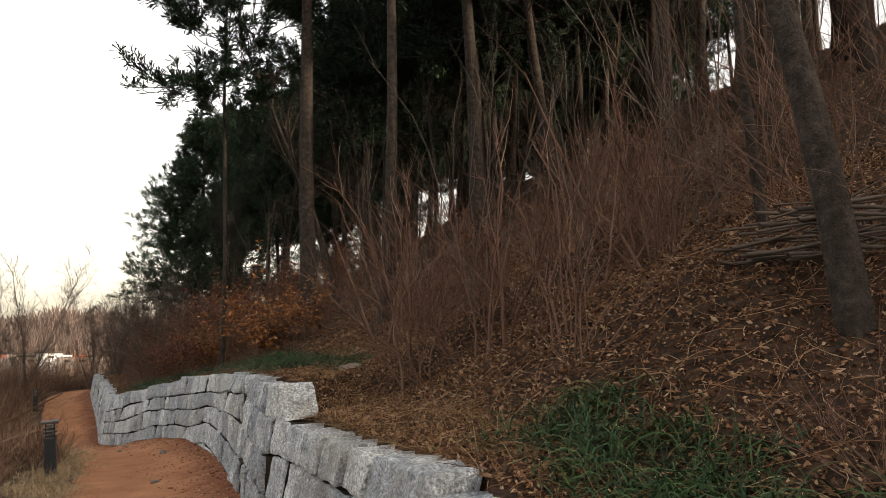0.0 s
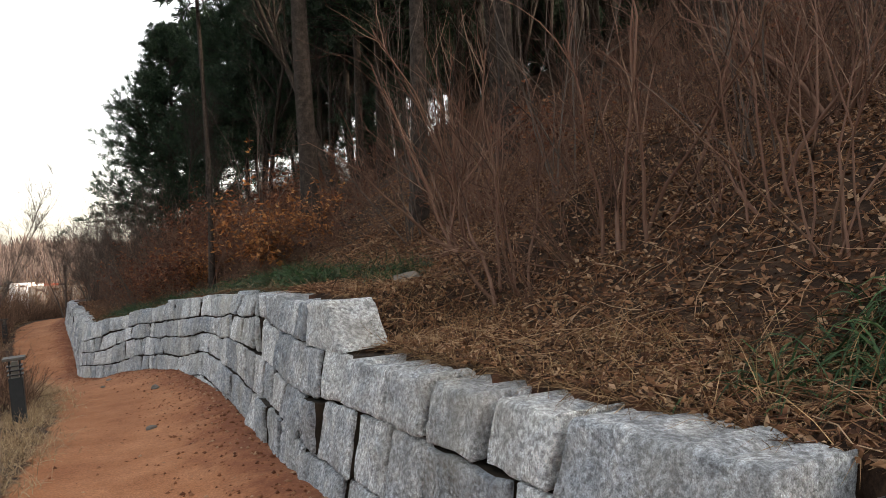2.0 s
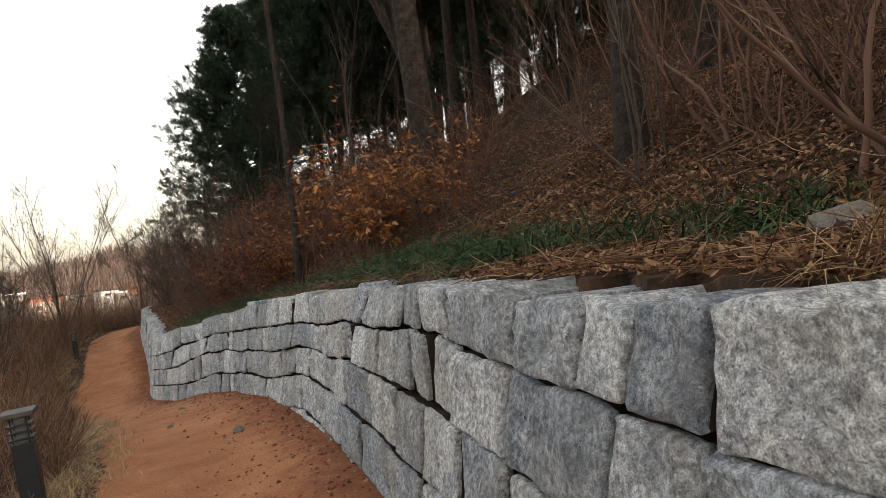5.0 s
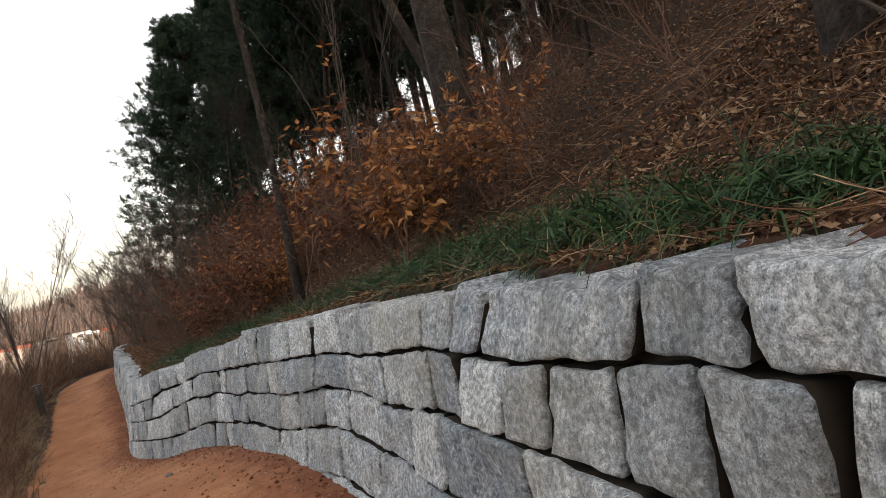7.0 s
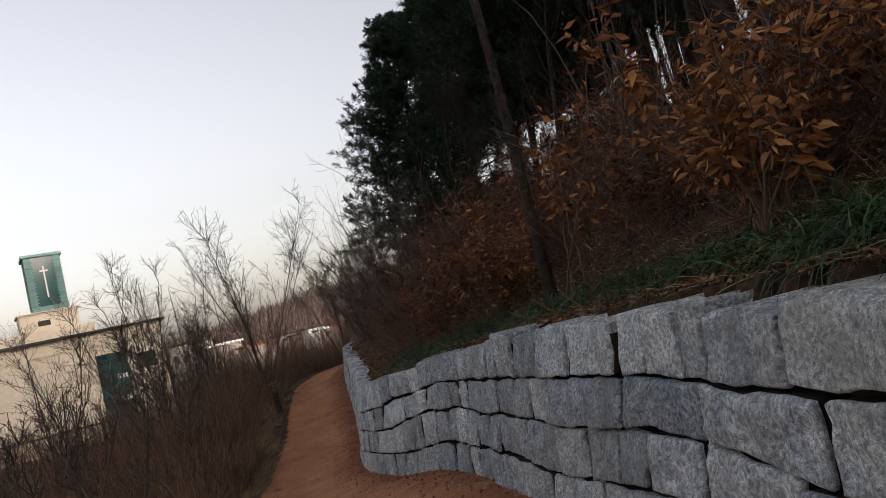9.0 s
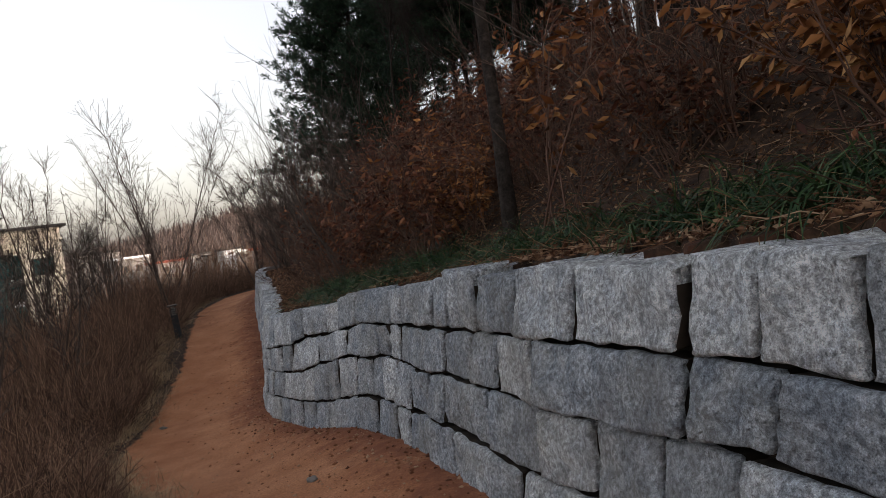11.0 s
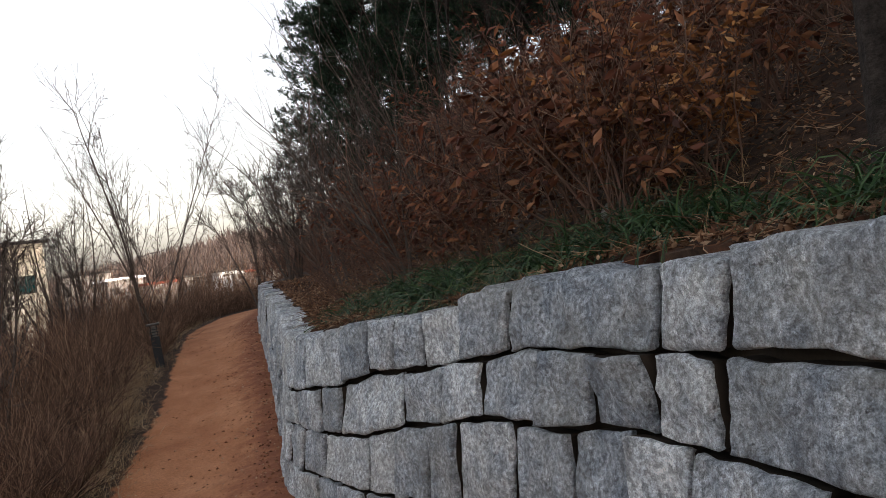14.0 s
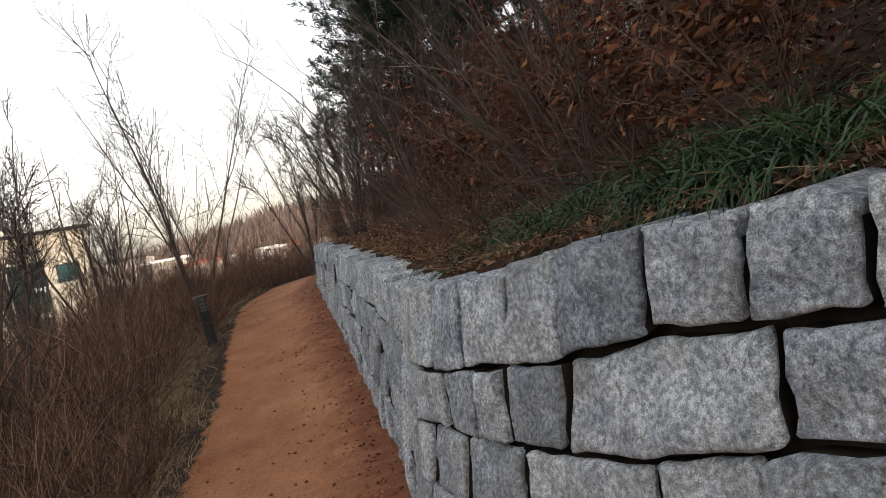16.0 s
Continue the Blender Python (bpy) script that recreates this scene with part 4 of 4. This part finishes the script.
# a heap of cut branches on the slope
heap = tagged(new("branch_heap"), "heap of pale dry cut branches on the slope", "branches")
hp = on_ground(np.array([4.9]), np.array([2.75]))[0]
heap.location = hp
for k in range(46):
    y0 = rng.normal(0, 0.45)
    lift = rng.uniform(0.05, 0.6)
    line = grow(np.array([[-0.35 + rng.normal(0, 0.15), y0 * 0.6, lift * 0.7]]), np.array([[1.0, rng.normal(0, 0.25), rng.normal(0.12, 0.10)]]), np.array([rng.uniform(0.6, 1.2)]), 7, 0.06, rng)
    mesh_object("branch", *tubes(line, rng.uniform(0.006, 0.018), 0.004, 5), M_TWIG_GREY, heap)
# ---- bollard lamps ----
def bollard_lamp(x, y, z, tilt, turn):
    lamp = tagged(new("bollard_lamp"), "charcoal metal bollard lamp with louvred head beside the path", "lamp", "bollard lamps")
    part("post", box_bm(0, 0, 0.27, 0.15, 0.15, 0.60, 0.008), M_LAMP, lamp)
    part("light_tube", box_bm(0, 0, 0.66, 0.075, 0.075, 0.20, 0.01), M_LAMP_GLASS, lamp, "frosted light tube")
    for k in range(3):
        part("louvre", box_bm(0, 0, 0.605 + k * 0.052, 0.17, 0.17, 0.012, 0.003), M_LAMP, lamp)
    for sx in (-1, 1):
        for sy in (-1, 1):
            part("rod", box_bm(sx * 0.055, sy * 0.055, 0.67, 0.012, 0.012, 0.21), M_LAMP, lamp)
    part("cap", box_bm(0, 0, 0.795, 0.235, 0.235, 0.035, 0.008), M_LAMP_CAP, lamp, "flat charcoal cap, coloured lighter as if sky-lit")
    lamp.matrix_world = pose(x, y, z, tilt[0], tilt[1], turn)
    return lamp


bollard_lamp(-5.87, 10.97, float(ground_z(np.array([-5.87]), np.array([10.97]))[0]), (2, -4), 25)
bollard_lamp(-14.95, 26.6, float(ground_z(np.array([-14.95]), np.array([26.6]))[0]), (0, -3), 35)

# ---- the building across the valley ----
def building():
    """Cream block with dark eaves, a glazed stair bay and a green tower; its front looks back to the path."""
    b = tagged(new("church_building"), "cream building with dark eaves, green glazing and a rooftop tower", "building")
    b.matrix_world = pose(-4.2 - 65 * math.sin(radians(51)), 10.4 + 65 * math.cos(radians(51)), 0.85, 0, 0, 51)
    w, deep, top, low = 12.4, 16.0, 4.35, -9.0
    wall = part("wall", box_bm(0, deep / 2, (top + low) / 2, 2 * w, deep, top - low, 0.03), M_PLASTER, b)
    part("roof", box_bm(0, deep / 2, top + 0.11, 2 * w + 0.9, deep + 0.9, 0.22, 0.02), M_TRIM, b, "dark flat eaves")
    part("parapet", box_bm(3.4, 1.6, top + 0.62, 8.6, 2.4, 0.8, 0.04), M_PLASTER, b)
    part("cornice", box_bm(0, -0.09, top - 0.95, 2 * w + 0.1, 0.2, 0.14), M_PLASTER, b)
    part("ledge", box_bm(-1.5, -0.12, -2.75, 2 * w - 6, 0.24, 0.16), M_TRIM, b)
    for k in range(7):
        part("panel_joint", box_bm(-w + 3.1 * (k + 0.8), -0.012, 0.4, 0.05, 0.03, 5.2), M_TRIM, b)
    for x in (-0.5, -4.6):
        part("slit_window", box_bm(x, -0.02, -0.55, 0.34, 0.08, 5.6), M_TRIM, b)
    bay = part("stair_bay", box_bm(8.3, -0.03, -1.2, 2.3, 0.10, 7.4), M_TRIM, b)
    for r in range(8):
        for c in range(2):
            part("pane", box_bm(7.76 + 1.08 * c, -0.10, 2.1 - r * 0.9, 0.98, 0.04, 0.80), M_GLASS, bay)
    for c in range(3):
        part("white_sash", box_bm(8.6 + 0.28 * c, -0.14, 0.55 - 0.02 * c, 0.20, 0.04, 0.36), M_WHITE, bay)
        part("white_sash", box_bm(8.6 + 0.28 * c, -0.14, -1.25, 0.20, 0.04, 0.36), M_WHITE, bay)
    for x in (10.9,):
        win = part("window", box_bm(x, -0.03, 1.4, 1.5, 0.10, 1.3), M_TRIM, b)
        for c in range(2):
            for r in range(2):
                part("pane", box_bm(x - 0.36 + 0.72 * c, -0.10, 1.1 + 0.6 * r, 0.62, 0.04, 0.52), M_GLASS, win)
    part("plinth", box_bm(4.6, 3.2, top + 1.35, 4.3, 3.4, 2.4, 0.05), M_PLASTER, b)
    part("plinth_cap", box_bm(4.6, 3.2, top + 2.6, 4.6, 3.7, 0.12), M_PLASTER, b)
    part("vent", box_bm(4.2, 1.48, top + 1.7, 0.9, 0.06, 0.42), M_TRIM, b)
    tz = top + 2.66
    tower = part("tower", box_bm(4.9, 3.2, tz + 2.25, 2.5, 2.5, 4.5), M_GLASS, b, "green glazed tower")
    for sx in (-1, 1):
        for sy in (-1, 1):
            part("corner_post", box_bm(4.9 + sx * 1.08, 3.2 + sy * 1.08, tz + 2.25, 0.5, 0.5, 4.5, 0.02), M_GREEN, tower)
    for k in range(16):
        for sx in (-1, 1):
            part("slat", box_bm(4.9 + sx * 1.33, 3.2, tz + 0.2 + k * 0.265, 0.08, 2.3, 0.10), M_GREEN, tower)
            part("slat", box_bm(4.9 + sx * 1.02, 1.84, tz + 0.2 + k * 0.265, 0.60, 0.08, 0.10), M_GREEN, tower)
    part("sill", box_bm(4.9, 1.93, tz + 0.2, 2.4, 0.3, 0.4), M_GREEN, tower)
    part("head", box_bm(4.9, 3.2, tz + 4.6, 3.0, 3.0, 0.22, 0.02), M_GREEN, tower)
    part("cross_upright", box_bm(4.9, 1.86, tz + 2.4, 0.11, 0.10, 2.6), M_WHITE, tower, "pale upright of a cross")
    part("cross_arm", box_bm(4.9, 1.86, tz + 3.3, 0.6, 0.10, 0.11), M_WHITE, tower, "pale arm of a cross")
    for x, y, sx, sz in ((-5.0, 2.0, 1.3, 0.9), (-6.6, 2.4, 1.2, 0.7), (-8.2, 2.0, 1.4, 0.8)):
        part("rooftop_unit", box_bm(x, y, top + 0.22 + sz / 2, sx, 1.0, sz, 0.05), M_WHITE, b, "white rooftop air unit")


building()


def low_house(x, y, z, turn, w, d, h, body, roof, label):
    """A far low building with a shallow roof and a row of windows."""
    b = tagged(new("far_building"), label, "building", "far buildings")
    b.matrix_world = pose(x, y, z, 0, 0, turn)
    part("wall", box_bm(0, 0, h / 2 - 2, w, d, h + 4), body, b)
    part("roof", box_bm(0, 0, h + 0.15, w + 0.6, d + 0.6, 0.3), roof, b)
    for k in range(int(w / 1.8)):
        part("window", box_bm(-w / 2 + 1.0 + k * 1.8, -d / 2 - 0.03, h * 0.6, 0.8, 0.08, h * 0.25), M_TRIM, b)
    return b


far_rng = np.random.default_rng(9)
for az, dist, el, w, h, body, roof in ((25.8, 100, 0.0, 2.2, 1.2, M_FARWALL, M_TRIM), (26.8, 104, 0.0, 2.6, 1.2, M_FARWALL, M_REDPAINT), (28.0, 112, 0.0, 3.0, 1.4, M_FARWALL, M_WHITE), (29.3, 118, 0.25, 2.6, 1.3, M_WHITE, M_TRIM), (30.4, 124, 0.0, 2.8, 1.5, M_FARWALL, M_TRIM), (31.6, 130, 0.2, 3.0, 1.6, M_FARWALL, M_TRIM),
                                       (33.6, 105, 0.0, 3.5, 2.0, M_FARWALL, M_REDPAINT), (36.0, 112, 0.6, 4.5, 3.4, M_FARWALL, M_WHITE), (38.0, 125, 1.2, 5.5, 5.0, M_FARWALL, M_TRIM)):
    top = 1.4 + dist * math.tan(radians(el)) - 0.3
    low_house(-3 - dist * math.sin(radians(az)), 8 + dist * math.cos(radians(az)), top - h, az + far_rng.uniform(-25, 25), w, 4.0, h, body, roof, "pale low building across the valley")

# bare thicket on the valley floor
n = 6500
az, rr = far_rng.uniform(18, 75, n), far_rng.uniform(30, 75, n)
tx, ty = -3 - rr * np.sin(np.radians(az)), 8 + rr * np.cos(np.radians(az))
keep = (line_coords(tx, ty)[1] < -9) & ~((np.abs(az - 51) < 14) & (rr > 55))
tx, ty = tx[keep], ty[keep]
n = len(tx)
base = np.column_stack([tx, ty, ground_z(tx, ty)])
hh = far_rng.uniform(1.4, 3.8, n) * np.clip(rr[keep] / 50, 0.5, 1.0) * np.interp(az[keep], [36, 44], [1.4, 1.0])
lines = grow(base, ways_up(n, far_rng, 0.25), hh, 5, 0.08, far_rng)
tb, tw, _, ti = off_shoots(lines, n * 5, far_rng, 0.6, 0.2, 0.4)
tl = grow(tb, tw, hh[ti] * far_rng.uniform(0.15, 0.4, len(tb)), 3, 0.12, far_rng)
tagged(mesh_object("valley_thicket", *joined(tubes(lines, 0.016, 0.006, 3), tubes(tl, 0.008, 0.004, 3)), M_REED), "bare brown thicket on the valley floor", "thicket", kind="stuff")

# the wooded ridge beyond
n = 5200
az, rr = far_rng.uniform(-8, 62, n), far_rng.uniform(230, 420, n)
hz = 1.4 + rr * np.tan(np.radians(np.interp(az, [-10, 22, 28, 32, 40, 62], [3.2, 3.0, 3.4, 2.6, 1.4, 0.8]))) * ((rr - 230) / 190) ** 0.7 - 4
base = np.column_stack([-3 - rr * np.sin(np.radians(az)), 8 + rr * np.cos(np.radians(az)), hz - 2])
k = 5
lines = grow(np.repeat(base, k, 0), ways_up(n * k, far_rng, 0.28), far_rng.uniform(4, 8.5, n * k), 4, 0.1, far_rng)
tagged(mesh_object("far_woods", *tubes(lines, 0.45, 0.1, 3), M_FARWOOD), "bare grey-brown woods on the far ridge", "woods", kind="stuff")
a2, r2 = np.meshgrid(np.linspace(-20, 75, 60), np.linspace(200, 600, 24))
e2 = np.interp(a2, [-20, 22, 28, 32, 40, 75], [3.2, 3.0, 3.4, 2.6, 1.4, 0.8])
z2 = 1.4 + np.minimum(r2, 430) * np.tan(np.radians(e2)) * np.clip((r2 - 230) / 190, 0, 1) ** 0.7 - 4 - (r2 < 240) * 4
i2 = np.arange(a2.size).reshape(a2.shape)
tagged(mesh_object("backdrop", np.column_stack([(-3 - r2 * np.sin(np.radians(a2))).ravel(), (8 + r2 * np.cos(np.radians(a2))).ravel(), z2.ravel()]), np.stack([i2[:-1, :-1], i2[:-1, 1:], i2[1:, 1:], i2[1:, :-1]], -1).reshape(-1, 4), M_FARWOOD, smooth=True),
       "low wooded ridge across the valley", "hill", kind="structure")
